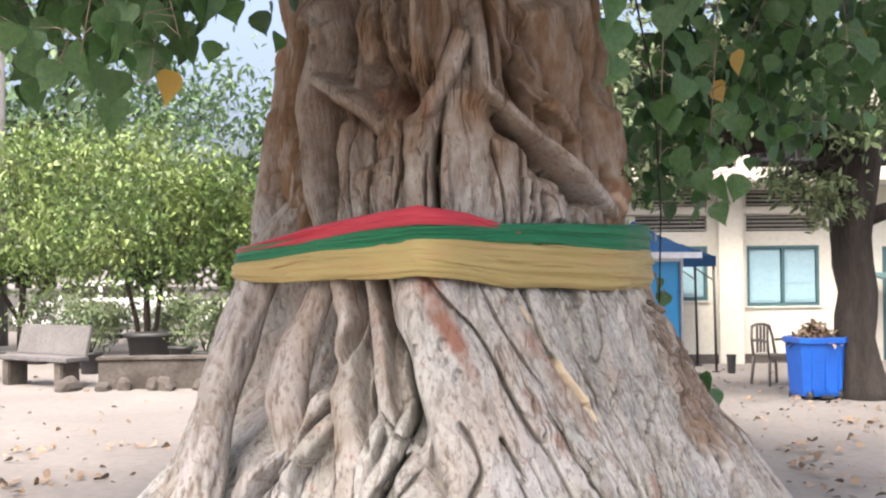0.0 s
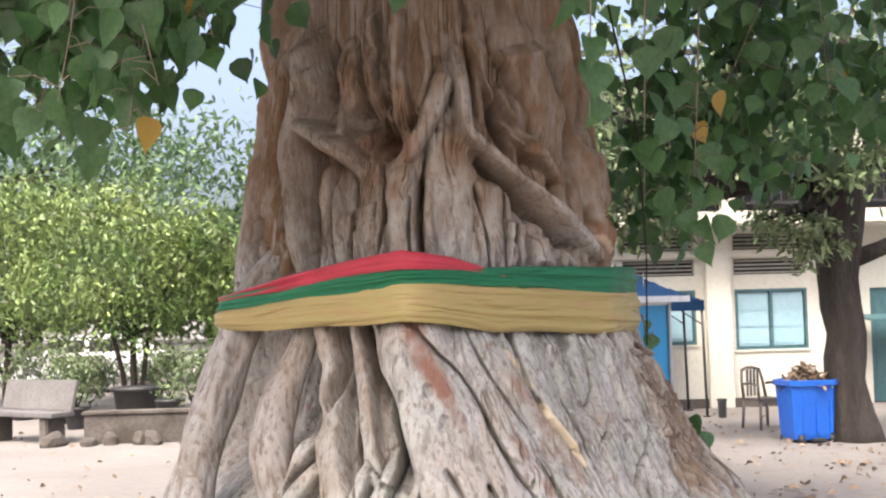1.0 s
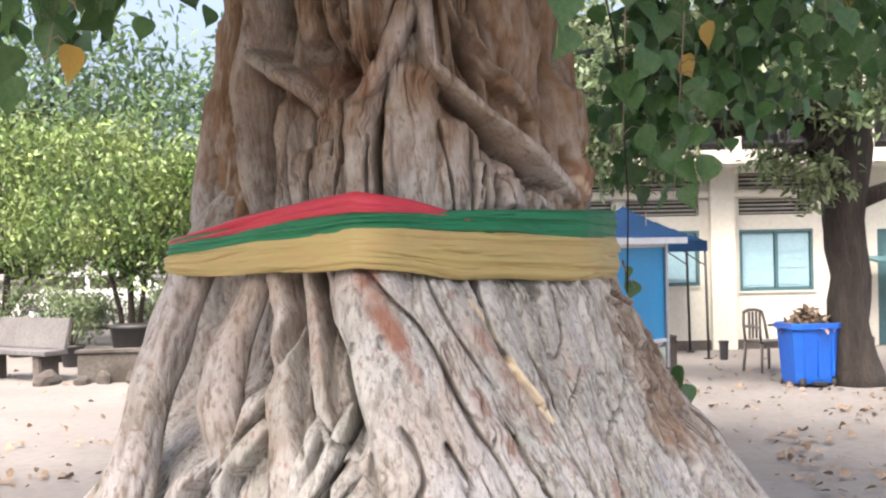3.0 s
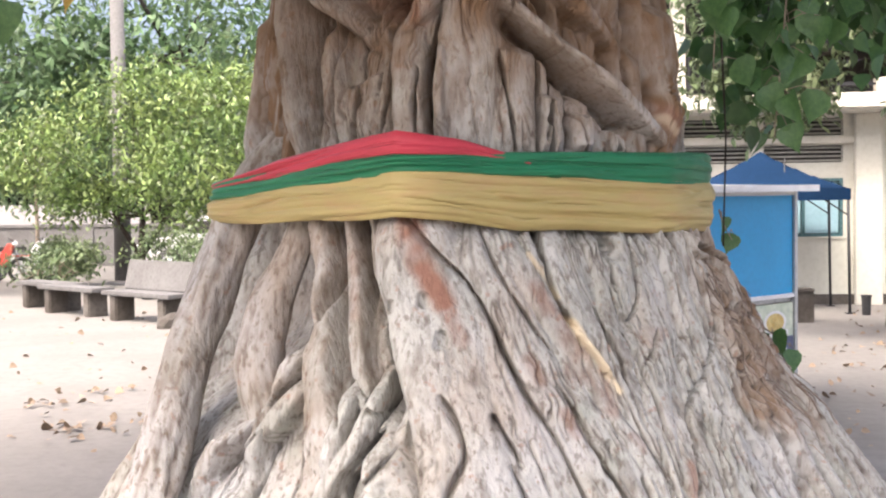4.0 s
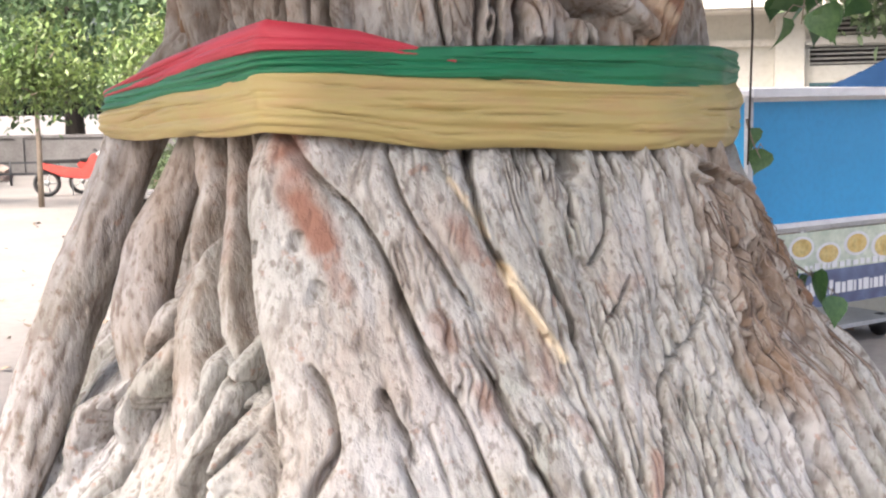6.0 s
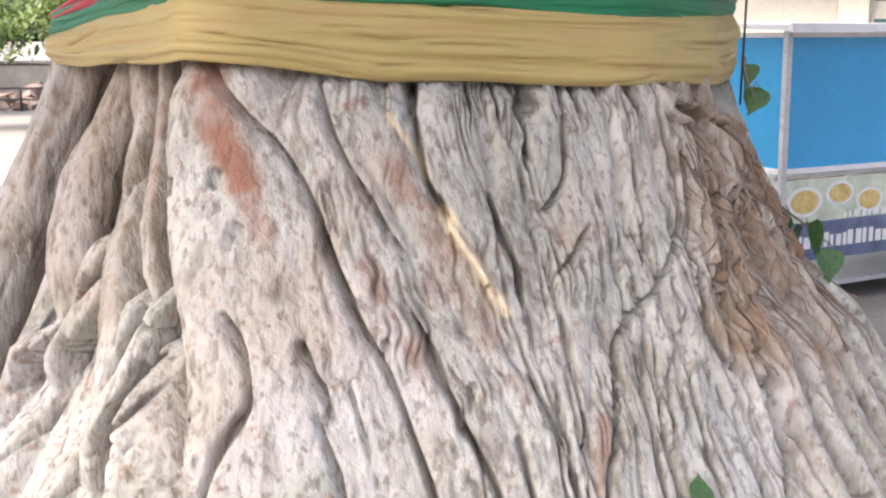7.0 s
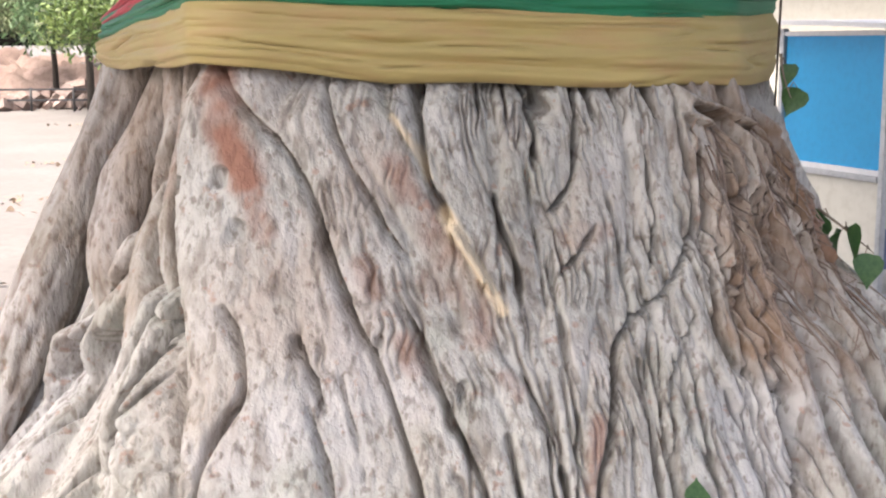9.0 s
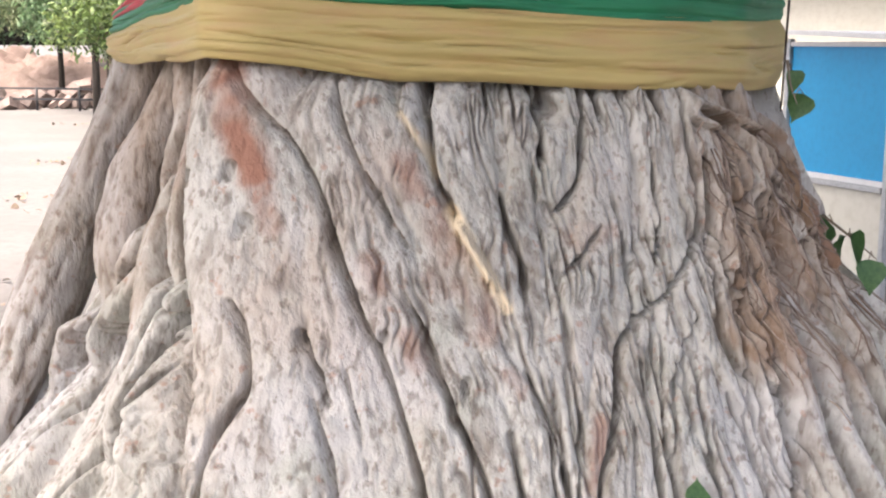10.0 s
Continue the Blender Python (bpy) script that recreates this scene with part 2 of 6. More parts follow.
def leaf_cloud(name, places, ways, sizes, material, parent, label="", outline=LONG_LEAF, kind="stuff", seed=0):
    """One mesh of many leaves: each at its place, pointing its way, turned at random about it."""
    rng = np.random.default_rng(seed)
    tv, tf = leaf_template(outline)
    n = len(places)
    y = ways / np.linalg.norm(ways, axis=1, keepdims=True)
    ref = rng.normal(size=(n, 3)) + np.array([0, 0, 2.0])
    x = np.cross(y, ref)
    x /= np.linalg.norm(x, axis=1, keepdims=True)
    z = np.cross(x, y)
    pts = tv[None, :, 0:1] * x[:, None] + tv[None, :, 1:2] * y[:, None] + tv[None, :, 2:3] * z[:, None]
    pts = (pts * sizes[:, None, None] + places[:, None]).reshape(-1, 3)
    faces = (tf[None] + (np.arange(n) * len(tv))[:, None, None]).reshape(-1, 4)
    me = bpy.data.meshes.new(name)
    me.vertices.add(len(pts))
    me.vertices.foreach_set("co", pts.ravel())
    me.loops.add(faces.size)
    me.loops.foreach_set("vertex_index", faces.ravel().astype(np.int32))
    me.polygons.add(len(faces))
    me.polygons.foreach_set("loop_start", np.arange(0, faces.size, 4, dtype=np.int32))
    me.update(calc_edges=True)
    me.validate()
    me.materials.append(material)
    ob = new(name, me)
    ob.parent = parent
    return tagged(ob, label, kind=kind)


def crown_points(rng, blobs, count, spread=0.34, clumps=26):
    """Leaf places in clumps inside ellipsoids (x, y, z, rx, ry, rz), thicker towards their outside."""
    out = []
    for bx, by, bz, rx, ry, rz, *share in blobs:
        d = rng.normal(size=(clumps, 3))
        d /= np.linalg.norm(d, axis=1, keepdims=True)
        mids = d * rng.uniform(0.45, 1.0, (clumps, 1)) ** 0.6
        each = int(count * (share[0] if share else 1) / (len(blobs) * clumps))
        pts = mids[:, None] + rng.normal(size=(clumps, each, 3)) * spread * rng.uniform(0.6, 1.1, (clumps, 1, 1))
        out.append(pts.reshape(-1, 3) * (rx, ry, rz) + (bx, by, bz))
    return np.concatenate(out)


# ---- ground ----
def build_ground():
    """One sheet to the horizon, finer and slightly uneven near the tree."""
    xs = np.unique(np.concatenate([np.linspace(-900, -40, 12), np.linspace(-40, 30, 71), np.linspace(30, 900, 12)]))
    ys = np.unique(np.concatenate([np.linspace(-300, -5, 8), np.linspace(-5, 40, 61), np.linspace(40, 1500, 14)]))
    verts, faces = [], []
    for y in ys:
        for x in xs:
            near = abs(x) < 40 and y < 40
            verts.append((x, y, 0.025 * noise.noise((x * 0.35, y * 0.35, 0)) if near else 0.0))
    w = len(xs)
    for j in range(len(ys) - 1):
        for i in range(w - 1):
            faces.append((j * w + i, j * w + i + 1, (j + 1) * w + i + 1, (j + 1) * w + i))
    g = mesh_object("ground", verts, faces, GROUND, smooth=True)
    return tagged(g, "pale dusty concrete yard strewn with dry leaves", "ground", kind="structure")


build_ground()


# where the wind has gathered the leaves
DRIFTS = [(-15.2, 23.4), (-9.9, 16.4), (-9.7, 16.8), (-7.5, 13.0), (-3.4, 11.3), (-2.8, 9.9), (-3.3, 11.8), (-2.7, 10.2), (-2.3, 10.4), (-2.2, 12.0), (4.0, 10.3), (5.4, 13.0), (4.0, 11.2), (4.0, 9.4), (2.2, 8.3)]


def build_litter():
    rng = np.random.default_rng(5)
    xy = np.concatenate([rng.normal((4.6, 10.5), (1.4, 2.4), (220, 2)), rng.uniform((-9, 3), (9, 20), (520, 2)), rng.normal((5.5, 13.5), (2.0, 1.8), (230, 2)), rng.normal((-3.5, 12), (3.0, 4.0), (150, 2))]
                        + [rng.normal(c, (0.22, 0.14), (16, 2)) for c in DRIFTS])
    keep = np.hypot(xy[:, 0] - 0.65, xy[:, 1] - 6.1) > 2.4
    xy = xy[keep]
    n = len(xy)
    places = np.c_[xy, np.full(n, 0.03)]
    a = rng.uniform(0, 2 * math.pi, n)
    ways = np.c_[np.cos(a), np.sin(a), rng.uniform(-0.1, 0.35, n)]
    ob = leaf_cloud("leaf_litter", places, ways, rng.uniform(0.035, 0.10, n), LITTER, None, outline=FIG_LEAF, seed=3)
    tagged(ob, "curled dry brown leaves scattered over the yard", "leaf litter", kind="stuff")


build_litter()


# ---- the great fig tree ----
AX, AY = 0.65, 6.10        # the trunk's axis
ANG = [0, 20, 90, 150, 190, 212, 228, 246, 262, 275, 292, 310, 328, 350, 360]
RAD = [0.90, 0.87, 0.92, 0.95, 0.98, 1.0, 1.00, 1.02, 1.19, 1.10, 0.96, 0.93, 0.98, 0.94, 0.90]
FLARE = [1.22, 1.25, 1.3, 1.3, 1.20, 1.12, 1.12, 1.00, 0.78, 0.80, 1.05, 1.00, 1.00, 1.16, 1.22]
CURVE = [1.38, 1.5, 1.6, 1.6, 1.6, 1.6, 1.5, 1.4, 1.1, 1.05, 1.05, 1.25, 1.38, 1.36, 1.38]
SINK = 0.115               # how deep the clefts between the roots lie


def girth(a, z):
    """The trunk's outer radius at an angle (degrees) and height: a waist at 1.7 m over a wide flare of roots."""
    a = np.mod(a, 360.0)
    r, f, p = np.interp(a, ANG, RAD), np.interp(a, ANG, FLARE), np.interp(a, ANG, CURVE)
    up, low = np.clip(z - 1.7, 0, None), np.clip((1.7 - z) / 1.7, 0, 1.2)
    return r * (1 - 0.30 * (1 - np.exp(-up / 1.25))) + f * low ** p


def on_trunk(a, z, out=0.0):
    r = girth(a, z) - SINK + out
    t = np.radians(a)
    return np.stack([r * np.cos(t), r * np.sin(t), np.asarray(z, float) + 0 * r], -1)


A_GRID = np.concatenate([np.arange(0, 30, 0.6), np.arange(30, 186, 1.5), np.arange(186, 360, 0.155)])
Z_GRID = np.concatenate([np.arange(-0.12, 0.55, 0.02), np.arange(0.55, 2.98, 0.0068), np.arange(2.98, 4.4, 0.05)])
GA, GZ = np.meshgrid(A_GRID, Z_GRID)
BASE = on_trunk(GA, GZ)
RISE = np.zeros_like(GA)
PEEL, RAW, AGED_SHADE, PALE = (np.zeros_like(GA) for _ in range(4))


def run_of(points, step=0.007):
    """A smooth run through (angle, height) points, as places on the trunk with a share from 0 to 1."""
    pts = np.array(points, float)
    pts = pts[np.r_[True, np.abs(np.diff(pts, axis=0)).sum(1) > 0.01]]
    if len(pts) < 2:
        pts = np.array([pts[0], pts[0] - (0.3, 0.05)])
    t = np.r_[0, np.cumsum(np.hypot(np.diff(pts[:, 0]) * 0.02, np.diff(pts[:, 1])))]
    n = max(int(t[-1] / step), 6)
    s = np.linspace(0, t[-1], n)
    a, z = np.interp(s, t, pts[:, 0]), np.interp(s, t, pts[:, 1])
    for _ in range(24):
        a[1:-1], z[1:-1] = (a[:-2] + 2 * a[1:-1] + a[2:]) / 4, (z[:-2] + 2 * z[1:-1] + z[2:]) / 4
    return a, z, s / t[-1]


def near_run(points, reach):
    """The grid's vertices within reach of a run: their index, distance and share along it."""
    a, z, s = run_of(points)
    spot = on_trunk(a, z)
    da = np.degrees(reach / 0.7)
    rows = np.where((Z_GRID > z.min() - reach) & (Z_GRID < z.max() + reach))[0]
    cols = np.where((A_GRID > a.min() - da) & (A_GRID < a.max() + da))[0]
    if not len(rows) or not len(cols):
        return None
    block = np.ix_(rows, cols)
    p = BASE[block]
    best, share = np.full(p.shape[:2], 9.0), np.zeros(p.shape[:2])
    for q, u in zip(spot, s):
        d = ((p - q) ** 2).sum(-1)
        closer = d < best
        best[closer], share[closer] = d[closer], u
    return block, np.sqrt(best), share


def root(points, w0, w1, height, fade=0.12):
    """A root that stands proud of the trunk along points, half as wide as w0 at its start and w1 at its end."""
    found = near_run(points, 1.35 * max(w0, w1))
    if not found:
        return
    block, d, share = found
    wobble = 1 + 0.08 * np.sin(share * 9 + w0 * 300) + 0.05 * np.sin(share * 23 + height * 100)
    w = (w0 + (w1 - w0) * share) * 1.2 * wobble
    ends = np.clip(np.minimum((share + 0.03) / fade, (1.03 - share) / max(fade, 0.38)), 0.0, 1) ** 0.6
    rise = (height * 0.8 + 0.06 * min(1, height / 0.08)) * ends * np.clip(1 - (d / w) ** 4, 0, 1) ** 0.6
    RISE[block] = np.maximum(RISE[block], rise)


def cleft(points, width, depth):
    """A narrow dark gap between roots, cut in along points."""
    found = near_run(points, width * 2.6)
    if not found:
        return
    block, d, share = found
    w = (width if width > 0.019 else 0.46 * width) * (1 + 0.35 * np.sin(share * 14 + depth * 200))
    ends = np.clip(np.minimum((share + 0.05) / 0.15, (1.05 - share) / 0.15), 0, 1)
    RISE[block] -= (1.4 if width > 0.019 else 1.25) * depth * ends * np.exp(-(d / w) ** 2)


def patch(field, points, width, strength=1.0):
    found = near_run(points, width * 1.6)
    if not found:
        return
    block, d, share = found
    field[block] = np.maximum(field[block], strength * np.clip(1.6 * (1 - d / width), 0, 1))


# thin roots that fill the clefts all round
filler = random.Random(11)
for _ in range(340):
    a, z = filler.uniform(190, 358), filler.uniform(0.15, 1.35)
    lean = 5.0 * math.sin(a * 0.11) + filler.uniform(-3, 3) + (3.0 if a < 300 else -2.0)
    run = filler.uniform(0.25, 0.7)
    if 198 < a < 264 and z > 0.8:
        continue
    root([(a, z), (a + lean * 0.5 + filler.uniform(-1, 1), z - run / 2), (a + lean, z - run)], filler.uniform(0.010, 0.022), filler.uniform(0.012, 0.03), filler.uniform(0.025, 0.06), 0.3)
for _ in range(90):
    a, z = filler.uniform(316, 358), filler.uniform(0.3, 1.35)
    root([(a, z), (a + filler.uniform(-2, 1), z - 0.25), (a + filler.uniform(-4, 1), z - filler.uniform(0.5, 0.9))], 0.014, 0.024, filler.uniform(0.03, 0.07), 0.3)
for _ in range(40):
    a = filler.uniform(262, 350)
    root([(a, 1.75), (a + filler.uniform(-2, 3), 1.4)], 0.012, 0.02, filler.uniform(0.03, 0.07), 0.3)
for _ in range(90):
    a, z = filler.uniform(200, 355), filler.uniform(1.9, 3.2)
    run = filler.uniform(0.25, 0.7)
    root([(a, z), (a + filler.uniform(-2, 2), z - run / 2), (a + filler.uniform(-3, 3), z - run)], filler.uniform(0.010, 0.025), filler.uniform(0.012, 0.03), filler.uniform(0.03, 0.06), 0.3)
for _ in range(60):
    a, z = filler.uniform(-5, 195), filler.uniform(0.8, 3.6)
    root([(a, z), (a + filler.uniform(-6, 6), z - 0.8)], 0.06, 0.09, 0.10)
# the wide feet that run out over the ground
for a, w in ((205, 0.10), (221, 0.12), (236, 0.09), (248, 0.08), (259, 0.10), (270, 0.11), (281, 0.09), (292, 0.09), (303, 0.08), (314, 0.09), (324, 0.08), (335, 0.09), (346, 0.10), (357, 0.10)):
    root([(a, 0.85), (a + 2, 0.5), (a - 1, 0.2), (a, -0.1)], w * 0.5, w * 1.2, 0.11, 0.3)

# the roots that can be told apart, from the tree's left round to its right
root([(240.5, 1.80), (241, 1.69), (244, 1.53), (246, 1.36), (247.8, 1.21), (249.5, 1.06), (249.4, 0.92)], .060, .068, .13)
root([(244, 1.31), (239, 1.18), (234.8, 1.04), (229.7, 0.93), (227, 0.79)], .034, .05, .11)
root([(245.5, 1.20), (241.6, 1.10), (238, 1.0), (236.2, 0.9)], .034, .045, .09)
root([(250.2, 1.80), (250.6, 1.71), (253.4, 1.53), (255.3, 1.38), (256.4, 1.22), (258.6, 1.12)], .032, .036, .12)
root([(254.5, 1.78), (257.0, 1.62), (259.5, 1.45), (260.5, 1.3)], .022, .026, .10)
root([(255.6, 1.20), (253.5, 1.04), (254, 0.88)], .03, .045, .09)
root([(260.5, 1.22), (257.5, 1.05), (253.5, 0.9), (252, 0.75)], .03, .045, .09)
root([(261.3, 1.80), (264.5, 1.54), (267.2, 1.36), (269.3, 1.19), (271.5, 1.0), (273.5, 0.75), (275, 0.45), (275, 0.2)], .105, .14, .20)
root([(260.5, 1.07), (263, 0.96), (264, 0.8), (262.5, 0.5), (261, 0.2)], .06, .13, .17)
root([(265.3, 1.69), (269.4, 1.54), (273.6, 1.36), (275.7, 1.18), (278.8, 1.01), (282.2, 0.84)], .05, .07, .09)
root([(270.3, 1.68), (275.7, 1.52), (279.7, 1.34), (282.7, 1.17), (286.3, 1.02), (288.9, 0.86)], .055, .06, .10)
root([(276.3, 1.67), (280.8, 1.53), (284.3, 1.42), (287.6, 1.32)], .04, .04, .09)
root([(286.1, 1.19), (290.2, 1.03), (293.6, 0.9), (295.4, 0.83)], .035, .04, .07)
root([(281.2, 1.64), (284.7, 1.53), (288.1, 1.41)], .014, .016, .12)
root([(288.9, 1.66), (289.1, 1.53), (290.5, 1.39), (292.9, 1.27), (294.2, 1.19)], .058, .04, .11)
root([(296.4, 1.64), (297, 1.47), (295.7, 1.32)], .028, .028, .06)
root([(302.4, 1.66), (301.1, 1.52), (298.6, 1.41)], .04, .035, .09)
root([(293.7, 1.35), (297.4, 1.28), (300.6, 1.25)], .04, .04, .09)
root([(310.1, 1.65), (308.7, 1.47), (307.6, 1.31), (303.4, 1.2), (300.8, 1.11), (299.4, 0.96), (298.2, 0.83)], .058, .05, .10)
root([(316.8, 1.65), (317.1, 1.46), (316.2, 1.3), (310.4, 1.16), (307.6, 1.05), (306.5, 0.9), (306.1, 0.8)], .036, .045, .10)
root([(322.3, 1.64), (322.5, 1.46), (318.6, 1.3), (315, 1.13), (311.7, 0.97), (311, 0.78)], .03, .045, .09)
root([(319.8, 1.27), (317.7, 1.1), (319.8, 0.98), (322.2, 0.87), (320.9, 0.75)], .022, .025, .10)
root([(328.2, 1.55), (326.2, 1.32), (320.4, 1.12), (322.1, 1.01), (324.2, 0.89), (325.3, 0.78)], .032, .035, .10)
root([(321.8, 1.64), (326.9, 1.59), (335.9, 1.55), (344, 1.47), (350, 1.36), (353, 1.22)], .034, .024, .15)
root([(330, 1.5), (338, 1.45), (346, 1.36), (349, 1.2)], .02, .016, .11)
root([(342.2, 1.39), (335.4, 1.19), (330.3, 1.04), (330.5, 0.84)], .03, .035, .09)
root([(346.8, 1.24), (344.4, 1.09), (343.3, 0.94), (338, 0.8)], .03, .035, .09)
root([(291.2, 1.12), (294.9, 1), (297.7, 0.89), (299.5, 0.81)], .03, .03, .07)
root([(296.3, 1.11), (299.2, 0.97), (300.8, 0.85)], .03, .03, .07)
root([(305, 1.07), (303.5, 0.94), (301.6, 0.81)], .03, .03, .07)
root([(207.3, 2.96), (205.7, 2.45), (208.1, 2.12), (212.3, 1.87)], .09, .09, .07)
root([(226.3, 2.95), (229.8, 2.76), (227.0, 2.59), (226.6, 2.42), (228.0, 2.18), (230.5, 1.88)], .032, .036, .20)
root([(223.0, 2.61), (236.5, 2.49), (246.0, 2.36)], .034, .026, .18)
root([(251.5, 3.0), (252.1, 2.55)], .018, .014, .10)
root([(259.4, 3.0), (258.9, 2.50)], .022, .014, .10)
root([(235, 2.39), (238.8, 2.17), (240, 1.93)], .045, .05, .07)
root([(226.5, 2.56), (240.7, 2.44), (246.4, 2.36)], .035, .04, .11)
root([(245.8, 2.19), (249.5, 1.95)], .09, .10, .05)
root([(259.8, 2.36), (260.2, 2.14), (261.1, 1.94)], .06, .06, .07)
root([(272.5, 2.74), (267, 2.52), (261.6, 2.38), (254, 2.34)], .04, .035, .12)
root([(260.4, 2.44), (259.3, 2.84)], .035, .03, .07)
root([(252.7, 2.55), (250.7, 2.86)], .05, .05, .06)
root([(243.2, 2.59), (240.3, 2.89)], .04, .04, .07)
root([(273.3, 2.51), (272, 2.24), (271.5, 1.92)], .10, .11, .07)
root([(266.5, 2.3), (266.8, 1.92)], .02, .022, .09)
root([(275.1, 2.82), (275.1, 2.7), (276.1, 2.47), (287.3, 2.33), (303.3, 2.17), (322.3, 1.99), (329, 1.92)], .027, .027, .18)
root([(280, 2.9), (283.0, 2.72), (294.8, 2.47), (306, 2.36), (316.8, 2.27)], .03, .026, .13)
root([(300.5, 2.9), (308.5, 2.61), (313.1, 2.37)], .11, .10, .07)
root([(282.4, 2.29), (280.6, 1.9)], .065, .07, .08)
root([(290.4, 2.13), (289.5, 1.89)], .045, .05, .08)
root([(298.2, 2.07), (297.6, 1.9)], .04, .045, .08)
root([(307.4, 2.01), (307.2, 1.9)], .04, .04, .08)
root([(326, 2.48), (327.2, 2.18), (325.5, 1.9)], .06, .06, .10)

# low on the front the roots have grown together into an almost even face
def ease(v, a, b):
    return np.clip((v - a) / (b - a), 0, 1)


FUSED = 0.82 * ease(GA, 262, 270) * ease(-GA, -338, -322) * ease(-GZ, -1.76, -1.60)
RISE += FUSED * (0.105 + 0.09 * ease(-GA, -292, -268) - RISE)
FLANK = 0.45 * ease(GA, 322, 334) * ease(-GZ, -1.74, -1.5)
RISE += FLANK * (0.09 - RISE)

# behind the free root on the left the trunk is hollowed
HOLLOW = ease(GA, 184, 196) * ease(-GA, -240, -233) * ease(-GZ, -1.92, -1.74) * ease(GZ, 0.98, 1.28)
RISE += HOLLOW * (-0.24 + 0.25 * RISE - RISE)

# the gaps between them
cleft([(236.2, 1.80), (239.4, 1.55), (241.7, 1.46), (242.6, 1.33)], .024, .19)
cleft([(235.5, 1.31), (237.5, 1.42), (241, 1.48)], .016, .09)
cleft([(241, 1.17), (237.8, 1.07), (234.9, 1.0)], .014, .09)
cleft([(238.5, 1.02), (235, 0.93), (232, 0.85)], .012, .07)
cleft([(247.7, 1.78), (247.9, 1.53), (251.4, 1.37), (252.3, 1.21), (254.5, 1.09)], .018, .14)
cleft([(253.7, 1.74), (256.8, 1.54), (259.5, 1.41), (261.6, 1.29), (261.5, 1.18), (259.5, 1.04), (256.3, 0.9)], .015, .12)
cleft([(322.6, 1.04), (325.6, 0.89)], .014, .06)
cleft([(234, 1.84), (235, 1.70)], .04, .10)
cleft([(324.3, 1.24), (322.8, 1.05), (324.4, 0.93)], .012, .05)
cleft([(333.4, 1.3), (330.1, 1.16)], .03, .06)
cleft([(266.2, 2.4), (264.2, 2.15), (264.9, 1.94)], .015, .07)
cleft([(218, 2.51), (226.1, 1.94)], .020, .09)
cleft([(229.5, 2.35), (233.2, 1.96)], .012, .06)
cleft([(250.6, 2.51), (258.2, 2.44)], .060, .10)
cleft([(201.9, 2.23), (211.1, 1.95)], .040, .08)
cleft([(232.3, 2.91), (233, 2.64)], .03, .08)
cleft([(251.6, 2.87), (255.3, 2.6)], .02, .06)
cleft([(286.6, 2.61), (297.4, 2.43)], .02, .06)
cleft([(288.3, 1.97), (289.5, 2.09)], .012, .06)
cleft([(328.8, 2.19)], .03, .07)

# the long splits of the front and the right
cleft([(262.7, 1.73), (267.5, 1.61), (271.1, 1.54), (274.1, 1.44), (276.8, 1.30), (279.3, 1.18), (282.6, 1.07), (284.4, 0.96), (286.2, 0.85), (289, 0.6)], .013, .07)
cleft([(273.5, 1.68), (275.8, 1.56), (278.7, 1.46), (281.7, 1.36), (284.2, 1.29)], .011, .055)
cleft([(283.6, 1.21), (285.9, 1.13), (288.1, 1.01), (290.2, 0.91), (291.7, 0.84), (294, 0.6)], .012, .055)
cleft([(284.2, 1.68), (284.7, 1.54), (286.1, 1.44), (288.6, 1.36)], .015, .07)
cleft([(298.2, 1.68), (300.0, 1.56), (299.1, 1.47)], .014, .07)
cleft([(306.9, 1.68), (305.9, 1.53), (304.2, 1.42), (300.8, 1.36)], .012, .07)
cleft([(293.6, 1.41), (294.5, 1.32), (296.0, 1.27), (296.1, 1.18)], .014, .075)
cleft([(306.7, 1.33), (303.7, 1.27), (301.0, 1.23)], .012, .05)
cleft([(323.0, 1.65), (322.7, 1.48), (323.0, 1.38), (320.4, 1.29), (314.6, 1.17), (308.2, 1.11), (306.2, 1.06), (305.6, 0.97), (304.0, 0.88), (302.2, 0.81), (301, 0.6)], .015, .085)
cleft([(316.2, 1.50), (315.6, 1.32), (312.9, 1.22)], .010, .05)
cleft([(322.6, 1.28), (320.6, 1.14), (320.6, 1.01), (325.1, 0.91), (324.8, 0.8), (322.5, 0.72), (322, 0.5)], .015, .08)
cleft([(326.5, 1.60), (333, 1.55), (340.8, 1.51), (346, 1.44)], .020, .08)
cleft([(333.0, 1.27), (328.2, 1.09), (329.4, 0.96), (330, 0.75)], .014, .075)
cleft([(342.9, 1.16), (335.7, 1.02), (334.1, 0.86), (334, 0.6)], .014, .075)
cleft([(346.7, 0.95), (342.9, 0.8), (342, 0.55)], .016, .08)
cleft([(351, 1.25), (349.5, 1.0), (350, 0.7)], .014, .07)
cleft([(274.6, 1.14), (276.5, 1.07), (278.1, 0.99)], .013, .06)
cleft([(276.7, 1.0), (278.3, 0.91), (279.5, 0.82), (281, 0.6)], .010, .05)
cleft([(278.9, 1.07), (280.6, 0.96), (282.1, 0.85)], .008, .03)
cleft([(268.6, 1.20), (270.9, 1.11), (271.7, 1.02), (269.9, 0.96), (269.2, 0.88), (268.9, 0.75)], .015, .065)
cleft([(253, 1.27), (257, 1.18), (262.0, 1.10)], .014, .08)
cleft([(263.6, 1.05), (258.8, 0.91), (258.9, 0.70)], .014, .06)
cleft([(317.7, 1.12), (312.4, 0.98), (310.5, 0.79), (310, 0.6)], .010, .05)
cleft([(295.7, 1.04), (298.1, 0.93), (299.2, 0.78)], .009, .045)
cleft([(319.2, 0.94), (319.7, 0.82), (319.2, 0.70)], .012, .06)
